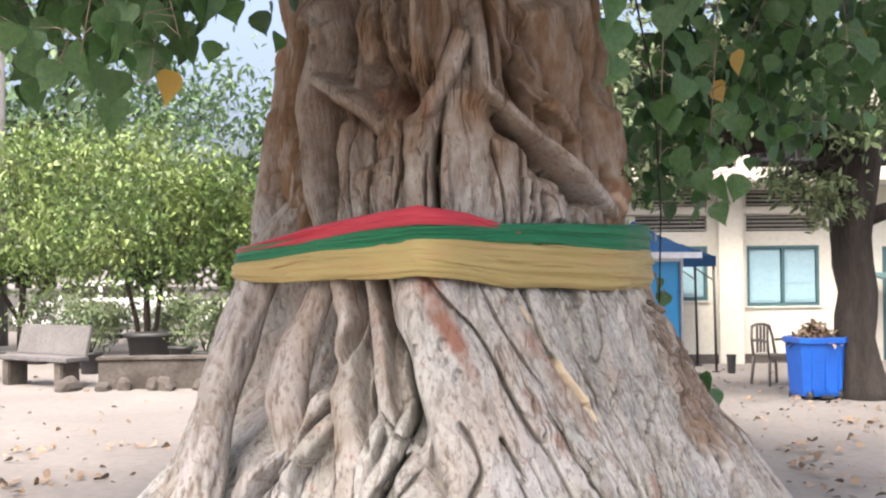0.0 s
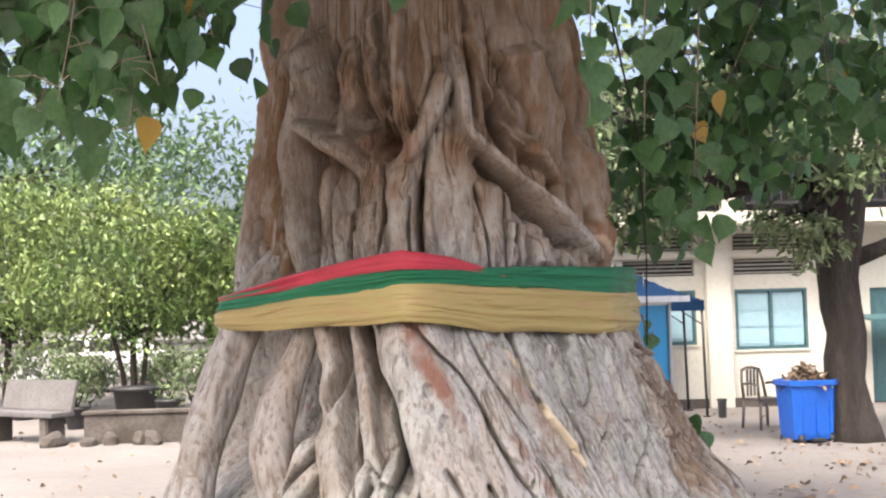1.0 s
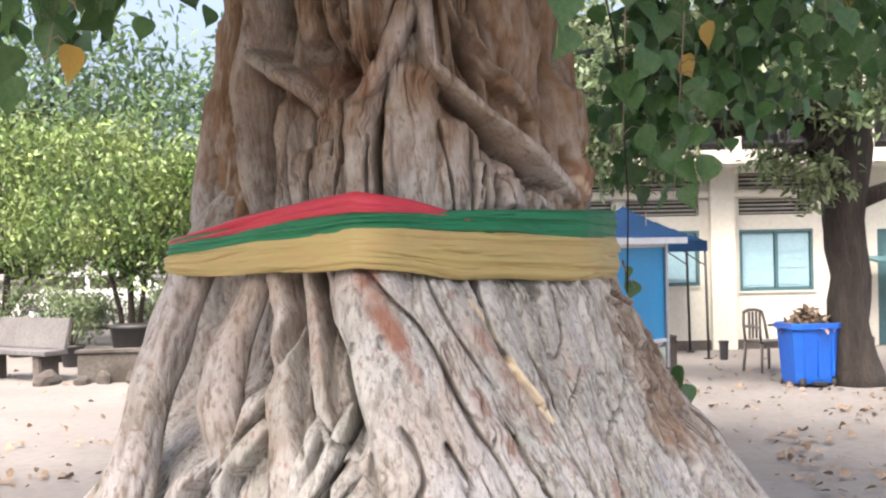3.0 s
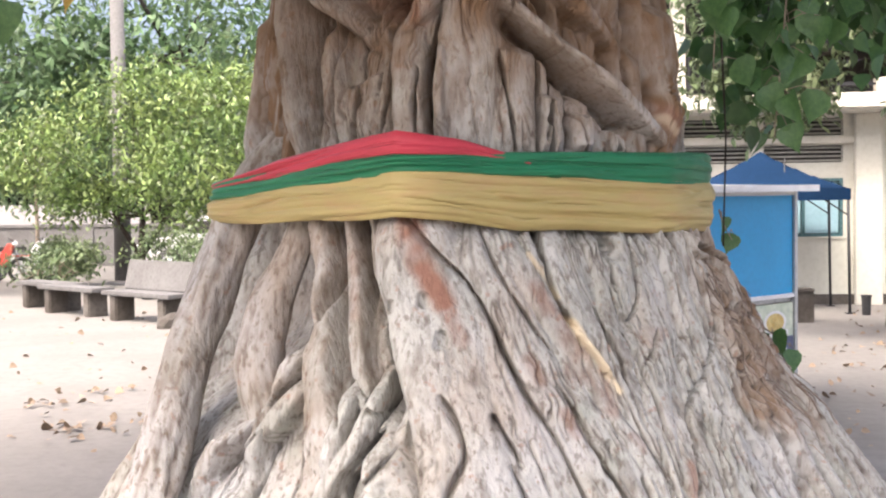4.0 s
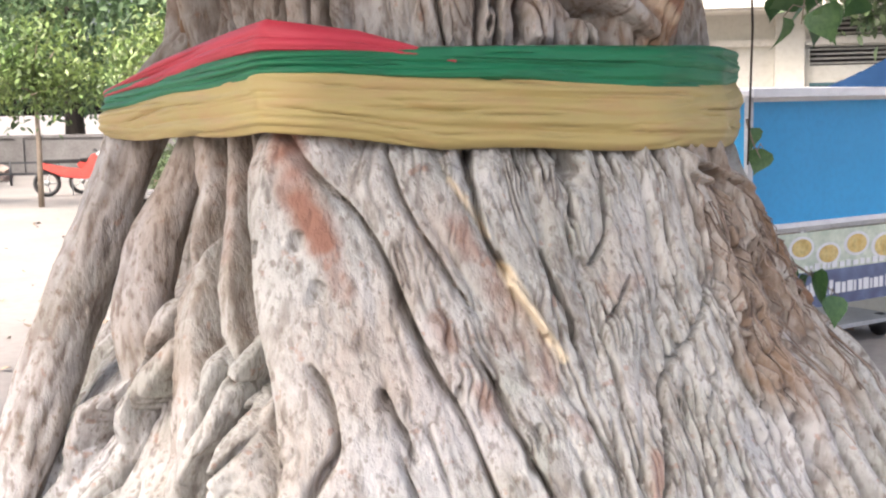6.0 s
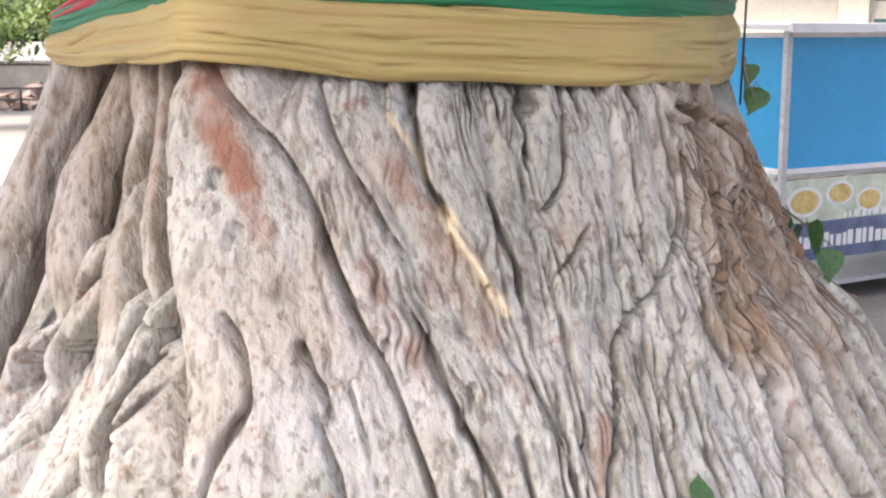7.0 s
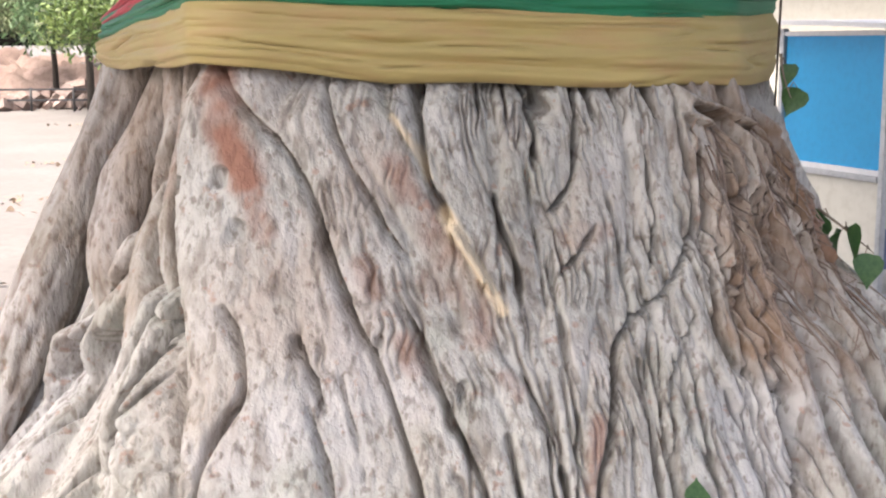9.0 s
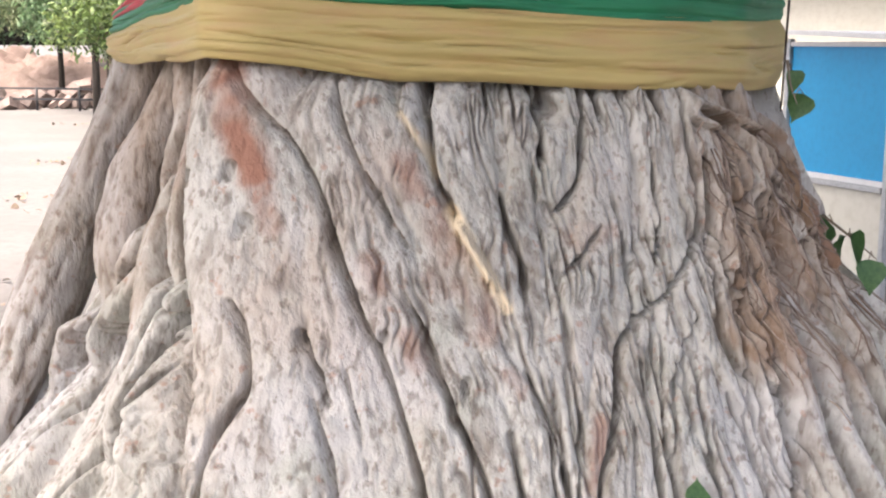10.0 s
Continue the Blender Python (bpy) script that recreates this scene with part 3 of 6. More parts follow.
# deep gaps between the thick roots of the left flank
cleft([(222, 1.80), (222, 1.5), (221.5, 1.35), (223.5, 1.2), (227, 1.07)], .038, .16)
cleft([(237.0, 1.72), (240.0, 1.49), (240.0, 1.42), (234.5, 1.34)], .022, .12)
cleft([(245.5, 1.72), (247.3, 1.61), (246.4, 1.40)], .020, .11)
cleft([(253.1, 1.72), (256, 1.55), (259.9, 1.41), (262.1, 1.28), (262.6, 1.12)], .020, .13)
cleft([(240.2, 1.14), (235.4, 1.01), (230.2, 0.85)], .018, .09)
cleft([(261.4, 1.09), (256.1, 0.95), (256.4, 0.80)], .018, .09)
# above the sashes: the pale column on the left, the hollow beside it and the folds under the great crossing root
cleft([(221.8, 2.9), (222.0, 2.65), (222.6, 2.38), (223.8, 2.18), (225, 1.90)], .030, .15)
cleft([(231.8, 2.46), (233.2, 2.22), (235.2, 1.90)], .022, .12)
cleft([(238.5, 2.42), (239.5, 2.22), (240.5, 1.90)], .014, .09)
cleft([(243.8, 2.62), (254.1, 2.50), (261.0, 2.42)], .085, .10)
cleft([(265.6, 2.30), (264.6, 2.07), (265.6, 1.92)], .019, .09)
cleft([(262.6, 2.2), (262.2, 2.05), (262.6, 1.92)], .012, .07)
cleft([(278.2, 2.37), (291.2, 2.24), (302.7, 2.11), (314.9, 1.97)], .022, .10)
cleft([(283.0, 2.80), (288.0, 2.55), (292.0, 2.38)], .020, .09)
cleft([(290.0, 2.13), (289.6, 1.90)], .014, .08)
cleft([(307.1, 2.05), (307.4, 1.90)], .014, .08)
cleft([(277.9, 2.26), (281.4, 1.90)], .012, .06)
cleft([(318.5, 2.9), (319, 2.5), (318, 2.3)], .022, .09)
cleft([(243, 2.36), (246, 2.2), (245, 1.92)], .016, .08)
cleft([(254, 2.36), (256, 2.15), (254.5, 1.98)], .014, .07)

for a, w, d in ((283.4, 0.018, 0.09), (300.3, 0.020, 0.10), (308.7, 0.016, 0.09), (318.5, 0.014, 0.08), (291.5, 0.010, 0.05), (313.0, 0.009, 0.05)):
    cleft([(a, 1.80), (a, 1.66), (a + 0.6, 1.58)], w, d)

# the mat of thin brown roots on the right flank
for _ in range(130):
    a, z = filler.uniform(324, 352), filler.uniform(1.1, 1.6)
    root([(a, z), (a + filler.uniform(-3, 2), z - 0.12), (a + filler.uniform(-6, 2), z - filler.uniform(0.2, 0.42))], 0.006, 0.008, filler.uniform(0.06, 0.11), 0.25)

for _ in range(34):
    a, z = filler.uniform(325, 356), filler.uniform(0.95, 1.5)
    cleft([(a, z), (a - 1.5, z - 0.15), (a + filler.uniform(-4, -1), z - 0.3), (a + filler.uniform(-3, 1), z - filler.uniform(0.45, 0.8))], filler.uniform(0.012, 0.02), filler.uniform(0.03, 0.06))
for _ in range(26):
    a, z = filler.uniform(288, 324), filler.uniform(0.7, 1.5)
    cleft([(a, z), (a + filler.uniform(-0.5, 0.8), z - 0.12), (a + filler.uniform(-1, 2), z - filler.uniform(0.25, 0.45))], filler.uniform(0.008, 0.012), filler.uniform(0.02, 0.04))

# long separate roots that run down the right flank
for k in range(7):
    a = 327.5 + 4.4 * k
    sway = 1.2 * math.sin(2.1 * k)
    root([(a + 2.0, 1.22 - 0.04 * (k % 3)), (a + sway, 1.02), (a - 1.5, 0.84), (a - 0.6 + sway, 0.6), (a, 0.3)], .020 + .006 * (k % 2), .040, .145, 0.25)
    cleft([(a + 4.0, 1.25), (a + 2.2 + sway, 1.02), (a + 0.8, 0.84), (a + 1.6 + sway, 0.6), (a + 2.0, 0.3)], .019, .07)

# channels between the spreading feet
for a, lean in ((228, -2), (234, -3), (240, -2), (246, -1), (252, -2), (257, -3), (294, 3), (301, -1), (309, -1), (316, -1.5), (324, 2), (330, 3), (337, 2), (343.5, 1), (349, 1)):
    z = 0.98 + 0.06 * math.sin(a)
    cleft([(a, z), (a + lean * 0.5 + 0.6 * math.sin(2 * a), z - 0.16), (a + lean, z - 0.33), (a + lean * 1.2, z - 0.55)], 0.013 + 0.004 * math.sin(3 * a), 0.075)

# pits and knots
for a, z, w in ((266.1, 1.475, 0.018), (268.5, 1.36, 0.02), (262.0, 1.46, 0.012), (282.2, 1.12, 0.012), (239.0, 1.28, 0.022), (299.5, 1.36, 0.03), (247.0, 2.12, 0.02), (290.0, 1.02, 0.014)):
    block, d, share = near_run([(a, z - 0.012), (a, z + 0.012)], w * 2)
    RISE[block] -= 0.03 * np.clip(1 - (d / w) ** 2, 0, 1)

# the proud roots above the sashes, paler by taking some brown off
patch(PALE, [(226.3, 2.95), (229.8, 2.76), (227.0, 2.59), (226.6, 2.42), (228.0, 2.18), (230.5, 1.88)], 0.055)
patch(PALE, [(223.0, 2.61), (236.5, 2.49), (246.0, 2.36)], 0.05)
patch(PALE, [(275.1, 2.7), (276.1, 2.47), (287.3, 2.33), (303.3, 2.17), (322.3, 1.99)], 0.045)
patch(PALE, [(274.4, 2.75), (270.3, 2.51), (264.4, 2.32), (259, 2.1)], 0.05)
patch(PALE, [(272.5, 2.25), (273, 1.9)], 0.14, 0.8)

# peeled, raw and fibrous patches; some of the brown is painted shade
patch(PEEL, [(262.0, 1.80), (263.6, 1.70), (265.2, 1.60), (267.4, 1.52), (268.6, 1.47)], 0.05)
patch(PEEL, [(268.2, 1.49), (269.8, 1.42), (271.0, 1.36)], 0.035, 0.55)
patch(PEEL, [(279.8, 1.29), (281.3, 1.23)], 0.03, 0.35)
patch(PEEL, [(284.4, 1.13), (285.5, 1.07)], 0.03, 0.45)
patch(PEEL, [(294.0, 1.04), (295.0, 1.01)], 0.03, 0.4)
patch(PEEL, [(282.2, 1.50), (284.2, 1.42)], 0.035, 0.6)
patch(PEEL, [(287.0, 1.25), (291.5, 1.14)], 0.05, 0.35)
patch(PEEL, [(303, 1.31), (306.5, 1.32)], 0.04, 0.3)
patch(PEEL, [(303.0, 0.93), (301.5, 0.80)], 0.03, 0.6)
patch(PEEL, [(308.0, 1.32), (305.0, 1.30)], 0.03, 0.35)
patch(PEEL, [(347.0, 1.40), (349.0, 1.18)], 0.05, 0.5)
patch(AGED_SHADE, [(335.0, 1.56), (338.0, 1.35), (333.0, 1.08)], 0.26, 0.68)
patch(AGED_SHADE, [(329.6, 1.33), (328.4, 1.17), (324, 1.06)], 0.12, 0.8)
patch(AGED_SHADE, [(346.0, 1.50), (347.0, 1.2)], 0.15, 0.9)
patch(AGED_SHADE, [(243.8, 2.62), (254.1, 2.50), (262.0, 2.42)], 0.16, 1.0)
patch(PEEL, [(246.0, 2.50), (256.0, 2.42), (262.0, 2.40)], 0.07, 0.5)
patch(AGED_SHADE, [(205, 2.9), (212, 2.4), (217, 1.9)], 0.30, 1.4)
patch(AGED_SHADE, [(330, 2.9), (330, 2.4), (326, 1.95)], 0.25, 1.0)
# the left hollow: brown bark, with its shade painted in
patch(AGED_SHADE, [(241.0, 1.55), (240.0, 1.35)], 0.07, 0.8)
root([(288.2, 1.37), (291.4, 1.27), (294.0, 1.17)], 0.013, 0.008, 0.115)
# left roots: browner bark, darkened further to stand for their shade
patch(AGED_SHADE, [(233, 1.80), (231, 1.5), (230, 1.2)], 0.14, 0.6)
patch(AGED_SHADE, [(243, 1.80), (247, 1.5), (249, 1.15)], 0.14, 0.45)
patch(AGED_SHADE, [(252, 1.80), (256, 1.5), (258, 1.25)], 0.08, 0.35)
patch(AGED_SHADE, [(236, 1.15), (230, 0.95)], 0.16, 0.3)
patch(PEEL, [(252.5, 1.6), (255, 1.42)], 0.03, 0.35)
patch(RAW, [(288.2, 1.37), (291.4, 1.27), (294.0, 1.17)], 0.016, 1.6)
patch(RAW, [(288.0, 1.38), (289.8, 1.32)], 0.024, 1.2)
patch(PEEL, [(285.8, 1.38), (288.6, 1.25), (291.5, 1.13)], 0.05, 0.5)
patch(AGED_SHADE, [(290.6, 1.30), (293.0, 1.18)], 0.045, 0.4)
patch(RAW, [(281.5, 1.60), (284.3, 1.53), (286.0, 1.46)], 0.012, 0.7)
patch(AGED_SHADE, [(322, 2.10), (330, 2.02), (335, 1.94)], 0.09, 1.0)
patch(PEEL, [(321.9, 2.08), (328, 2.02), (334, 1.95)], 0.05, 0.6)
patch(RAW, [(323, 2.06), (327, 2.01)], 0.022, 0.45)


def build_trunk(tree):
    shape = GA.shape
    flat_a, flat_z = GA.ravel(), GZ.ravel()
    arc = np.radians(flat_a) * 1.2
    fine = np.empty(len(flat_a))
    coarse = np.empty(len(flat_a))
    # fissures follow the roots' lean, which changes round the trunk
    lean = np.interp(flat_a, [0, 200, 235, 250, 262, 275, 290, 300, 312, 330, 350, 360], [0, 0, 0, 4, 7, 13, 14, 8, -2, -6, -5, 0])
    flow = np.radians(flat_a - lean * np.clip(1.7 - flat_z, -0.4, 1.7)) * 1.2
    crack, hair, flake, lump = (np.empty(len(flat_a)) for _ in range(4))
    for i, (s, z, f) in enumerate(zip(arc, flat_z, flow)):
        warp = 0.05 * noise.noise((s * 5, z * 5, 4.0)) + 0.02 * noise.noise((s * 16, z * 16, 3.0))
        coarse[i] = noise.noise(((f + warp) * 26, z * 2.6, 1.0)) + 0.6 * noise.noise(((f + warp) * 64, z * 7, 7.0))
        fine[i] = noise.noise((s * 9, z * 6, 2.0)) + 0.6 * noise.noise((s * 30, z * 22, 5.0))
        crack[i] = noise.noise(((f + 0.8 * warp) * 17, z * 1.6, 9.0))
        hair[i] = noise.noise(((f + warp) * 46, z * 5, 12.0))
        lump[i] = noise.noise((s * 13, z * 17, 18.0)) + 0.5 * noise.noise((s * 31, z * 40, 19.0))
        flake[i] = noise.noise(((f + warp) * 95, z * 40, 15.0))
    coarse, fine, crack, hair, flake, lump = (v.reshape(shape) for v in (coarse, fine, crack, hair, flake, lump))
    smooth_part = np.clip(RISE / 0.13, 0, 1)          # the big roots are smoother than the clefts
    here = np.clip(0.22 + 1.5 * fine, 0.0, 1)
    # the broad front root keeps a nearly whole, smooth bark
    calm = 1 - 0.85 * np.exp(-((GA - 266.5) / 5.0) ** 4 - ((GZ - 1.42) / 0.30) ** 4)
    # so do the thick roots on the left
    calm *= 1 - 0.6 * ease(GA, 222, 228) * ease(-GA, -262, -256) * ease(GZ, 1.0, 1.15) * ease(-GZ, -1.8, -1.7)
    here *= calm
    cleave = calm * np.clip(0.20 + 1.1 * coarse + 0.5 * fine, 0.0, 1)
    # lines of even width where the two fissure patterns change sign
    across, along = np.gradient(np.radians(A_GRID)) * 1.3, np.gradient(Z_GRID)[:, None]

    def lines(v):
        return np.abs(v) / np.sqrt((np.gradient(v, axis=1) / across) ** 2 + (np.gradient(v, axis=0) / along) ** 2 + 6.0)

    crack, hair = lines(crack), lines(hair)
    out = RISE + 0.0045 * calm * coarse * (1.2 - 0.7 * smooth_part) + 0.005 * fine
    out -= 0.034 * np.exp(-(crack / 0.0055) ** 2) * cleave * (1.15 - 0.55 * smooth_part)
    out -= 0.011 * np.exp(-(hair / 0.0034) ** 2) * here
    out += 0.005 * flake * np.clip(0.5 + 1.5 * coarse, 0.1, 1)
    # the cracks' shade is put into the colour too, as inner-bark brown
    split_dark = np.maximum(np.exp(-(crack / 0.0065) ** 2) * cleave, 0.75 * np.exp(-(hair / 0.004) ** 2) * here)
    knot = np.exp(-((GA - 263.5) / 6.0) ** 4 - ((GZ - 0.88) / 0.20) ** 4) + 0.12 * ease(GA, 205, 215) * ease(-GA, -258, -250) * ease(-GZ, -1.05, -0.85)
    out += knot * (0.014 * lump - 0.014 * np.exp(-(lump / 0.10) ** 2))
    pts = on_trunk(GA, GZ, out)
    w, h = shape[1], shape[0]
    idx = np.arange(h * w).reshape(h, w)
    nxt = np.roll(idx, -1, axis=1)
    faces = np.stack([idx[:-1], nxt[:-1], nxt[1:], idx[1:]], -1).reshape(-1, 4)
    me = bpy.data.meshes.new("trunk")
    me.vertices.add(h * w)
    me.vertices.foreach_set("co", pts.ravel())
    me.loops.add(faces.size)
    me.loops.foreach_set("vertex_index", faces.ravel().astype(np.int32))
    me.polygons.add(len(faces))
    me.polygons.foreach_set("loop_start", np.arange(0, faces.size, 4, dtype=np.int32))
    me.polygons.foreach_set("use_smooth", np.ones(len(faces), bool))
    me.update(calc_edges=True)
    # from 1.8 m up the bark turns browner, partly standing for crown shade
    aged_shade = np.maximum(AGED_SHADE * np.clip(0.72 + 0.5 * fine + 0.5 * coarse, 0, 1), np.clip((GZ - 1.80) / 0.5, 0, 1) * (0.80 + 0.30 * fine))
    aged_shade = aged_shade * (1 - 0.32 * PALE)
    for name, field in (("peel", PEEL * np.clip(0.8 + 0.9 * fine, 0, 1)), ("raw", RAW), ("aged_shade", aged_shade), ("split_dark", split_dark)):
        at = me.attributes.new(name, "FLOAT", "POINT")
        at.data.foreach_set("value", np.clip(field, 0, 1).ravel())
    me.materials.append(BARK)
    ob = new("trunk", me)
    ob.parent = tree
    return pts


def free_root(points, radii, steps, seed, aged_shade):
    """A root that stands clear of the trunk, along (angle, height, distance out from the girth) points."""
    sides = 44
    t = np.linspace(0, len(points) - 1, steps)
    a, z, out = (np.interp(t, np.arange(len(points)), c) for c in np.array(points, float).T)
    r = np.interp(t, np.arange(len(radii)), radii)
    for _ in range(steps // 2):
        for v in (a, z, out):
            v[1:-1] = (v[:-2] + 2 * v[1:-1] + v[2:]) / 4
    mid = on_trunk(a, z, SINK + out)
    verts, split_dark, browned = [], [], []
    for i in range(steps):
        way = Vector(mid[min(i + 1, steps - 1)] - mid[max(i - 1, 0)]).normalized()
        side = way.cross(Vector((math.cos(radians(a[i])), math.sin(radians(a[i])), 0))).normalized()
        up = side.cross(way)
        for k in range(sides):
            q = 2 * math.pi * k / sides
            c, d = math.cos(q), math.sin(q)
            lump = noise.noise((c * 1.1 + seed, d * 1.1, i * 0.045))
            seam = noise.noise((c * 3.2 + seed, d * 3.2, i * 0.035 + 7))
            grain = noise.noise((c * 7 + seed, d * 7, i * 0.11 + 3))
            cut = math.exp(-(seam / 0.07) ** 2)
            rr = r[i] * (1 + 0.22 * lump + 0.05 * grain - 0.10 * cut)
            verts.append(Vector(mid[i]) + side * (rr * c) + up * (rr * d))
            # seams darkened in the colour as well as cut in
            split_dark.append(0.7 * cut)
            browned.append(aged_shade * (1 + 0.7 * lump + 0.5 * grain))
    faces = [(i * sides + k, i * sides + (k + 1) % sides, (i + 1) * sides + (k + 1) % sides, (i + 1) * sides + k) for i in range(steps - 1) for k in range(sides)]
    ob = mesh_object("free_root", verts, faces, BARK, fig_tree, "thick grey-brown root standing clear of the trunk", smooth=True)
    for name, field in (("split_dark", split_dark), ("aged_shade", browned)):
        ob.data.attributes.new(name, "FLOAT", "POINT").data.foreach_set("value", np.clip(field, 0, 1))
    return ob


fig_tree = thing("fig_tree", AX, AY, 0, 0, "huge old fig tree with fused aerial roots and flaring base", "tree")
TRUNK = build_trunk(fig_tree)
free_root([(214, 2.05, -0.16), (215, 1.85, 0.00), (215.2, 1.7, 0.045), (215.2, 1.5, 0.095), (215.8, 1.3, 0.10), (219, 1.1, 0.09), (222, 0.95, 0.065), (224, 0.75, 0.02), (225, 0.5, -0.02), (225, 0.2, -0.06)],
          [0.08, 0.082, 0.085, 0.088, 0.088, 0.09, 0.092, 0.095, 0.10, 0.11], 170, 1.0, 0.26)
free_root([(236, 2.0, -0.20), (235.8, 1.82, -0.05), (235.3, 1.66, -0.01), (233.8, 1.52, 0.01), (232.6, 1.40, 0.02), (232.6, 1.28, 0.01), (234, 1.17, -0.03), (235.5, 1.06, -0.09), (237, 0.9, -0.18)],
          [0.05, 0.054, 0.056, 0.066, 0.080, 0.084, 0.078, 0.068, 0.05], 130, 9.0, 0.30)
free_root([(215.5, 1.36, 0.05), (214.5, 1.2, 0.04), (213, 1.0, 0.02), (211, 0.8, 0.0), (209, 0.55, -0.03), (208, 0.2, -0.07)], [0.045, 0.055, 0.06, 0.065, 0.07, 0.09], 110, 4.0, 0.18)
free_root([(219, 1.1, 0.05), (219, 0.95, 0.04), (217.5, 0.75, 0.01), (216, 0.5, -0.03), (216, 0.2, -0.07)], [0.04, 0.05, 0.055, 0.06, 0.08], 90, 6.0, 0.2)


def root_fibres(parent):
    """The mat of loose, thin brown roots that hangs on the right flank."""
    rng = random.Random(31)
    verts, faces = [], []
    for _ in range(240):
        a, z = rng.uniform(325, 354), rng.uniform(1.12, 1.58)
        drift, fall, off = rng.uniform(-3, 2), rng.uniform(0.12, 0.30), rng.uniform(0.0, 0.006)
        sway, phase = rng.uniform(0.1, 0.6), rng.uniform(0, 6.28)
        line = []
        for i in range(9):
            u = i / 8
            aa, zz = a + drift * u + sway * math.sin(5 * u + phase), z - fall * u
            p = TRUNK[min(np.searchsorted(Z_GRID, zz), len(Z_GRID) - 1), min(np.searchsorted(A_GRID, aa), len(A_GRID) - 1)]
            bulge = 1 + off * (math.sin(math.pi * u) + 0.3)
            line.append((p[0] * bulge, p[1] * bulge, p[2]))
        r = rng.uniform(0.0015, 0.004)
        v, f = tube_data(line, [r * (1 - 0.5 * i / 8) for i in range(9)], 6)
        faces += [tuple(k + len(verts) for k in q) for q in f]
        verts += v
    mesh_object("root_mat", verts, faces, FIBRE, parent, "tangled mat of thin red-brown roots", smooth=True)


root_fibres(fig_tree)


# ---- the three sashes tied round the trunk ----
def hull_at(low, high):
    """The tight line that a cloth takes round the trunk: the outline's convex hull, resampled."""
    rows = np.where((Z_GRID > low) & (Z_GRID < high))[0]
    pts = TRUNK[rows][:, :, :2].reshape(-1, 2)[::3]
    over = radians(215.2)                       # it also passes over the free root
    pts = np.vstack([pts, [(1.03 * math.cos(over) + 0.08 * math.cos(q), 1.03 * math.sin(over) + 0.08 * math.sin(q)) for q in np.arange(0, 6.28, 0.3)]])
    pts = pts[np.lexsort((pts[:, 1], pts[:, 0]))]

    def half(seq):
        out = []
        for p in seq:
            while len(out) > 1 and (out[-1][0] - out[-2][0]) * (p[1] - out[-2][1]) - (out[-1][1] - out[-2][1]) * (p[0] - out[-2][0]) <= 0:
                out.pop()
            out.append(p)
        return out[:-1]

    hull = np.array(half(pts) + half(pts[::-1]))
    ring = np.vstack([hull, hull[:1]])
    s = np.r_[0, np.cumsum(np.hypot(*np.diff(ring, axis=0).T))]
    t = np.linspace(0, s[-1], 721)[:-1]
    xy = np.c_[np.interp(t, s, ring[:, 0]), np.interp(t, s, ring[:, 1])]
    for _ in range(5):
        xy = (np.roll(xy, 1, 0) + 2 * xy + np.roll(xy, -1, 0)) / 4
    return xy


HULL = hull_at(1.68, 1.95)
HULL_A = np.degrees(np.arctan2(HULL[:, 1], HULL[:, 0])) % 360


def sash(name, label, material, angles, tops, bottoms, lift, folds, seed):
    """A cloth drawn tight round the trunk; its edges' heights follow the angle; folds run along it."""
    rows = 40
    rng = np.random.default_rng(seed)
    top, bottom = np.interp(HULL_A, angles, tops), np.interp(HULL_A, angles, bottoms)
    n = len(HULL)
    way = np.roll(HULL, -1, 0) - np.roll(HULL, 1, 0)
    way /= np.linalg.norm(way, axis=1, keepdims=True)
    normal = np.c_[way[:, 1], -way[:, 0]]
    verts = []
    phase = rng.uniform(0, 6.28, 4)
    for k in range(rows):
        v = k / (rows - 1)
        s = np.arange(n) / n * 6.28
        wave = np.array([noise.noise((math.cos(q) * 1.6 + seed, math.sin(q) * 1.6, v * folds)) for q in s])
        wave2 = np.array([noise.noise((math.cos(q) * 3.2 + seed, math.sin(q) * 3.2, v * folds * 2.0 + 5)) for q in s])
        crease = np.exp(-(wave / 0.07) ** 2) * np.clip(0.4 + 1.6 * wave2, 0, 1) + 0.25 * np.exp(-(wave2 / 0.06) ** 2) * np.clip(0.3 + 1.5 * wave, 0, 1)
        off = lift + 0.014 * wave + 0.005 * wave2 - 0.014 * crease - 0.014 * (2 * v - 1) ** 4
        sag = 0.007 * np.sin(3 * s + phase[0]) * (1 - v) + 0.004 * np.sin(11 * s + phase[1]) * (1 - v)
        xy = HULL + normal * off[:, None]
        z = bottom + (top - bottom) * v + sag
        verts.append(np.c_[xy, z])
    verts = np.concatenate(verts)
    faces = []
    for k in range(rows - 1):
        for i in range(n):
            if top[i] - bottom[i] < 0.006 and top[(i + 1) % n] - bottom[(i + 1) % n] < 0.006:
                continue
            faces.append((k * n + i, k * n + (i + 1) % n, (k + 1) * n + (i + 1) % n, (k + 1) * n + i))
    ob = mesh_object(name, verts, faces, material, smooth=True)
    ob.matrix_basis = pose(AX, AY, 0)
    thick = ob.modifiers.new("thickness", "SOLIDIFY")
    thick.thickness, thick.offset = 0.003, 1
    return tagged(ob, label, "sash", "sashes round the fig tree")


EDGE = [0, 150, 212, 235, 262, 280, 300, 335, 360]
sash("sash", "red satin sash peaking above the green one on the trunk", RED_CLOTH, [0, 150, 214, 235, 262, 271, 285, 335, 360],
     [1.882, 1.832, 1.84, 1.92, 1.99, 1.962, 1.882, 1.882, 1.882], [1.89, 1.84, 1.83, 1.86, 1.90, 1.90, 1.89, 1.89, 1.89], 0.012, 3, 1)
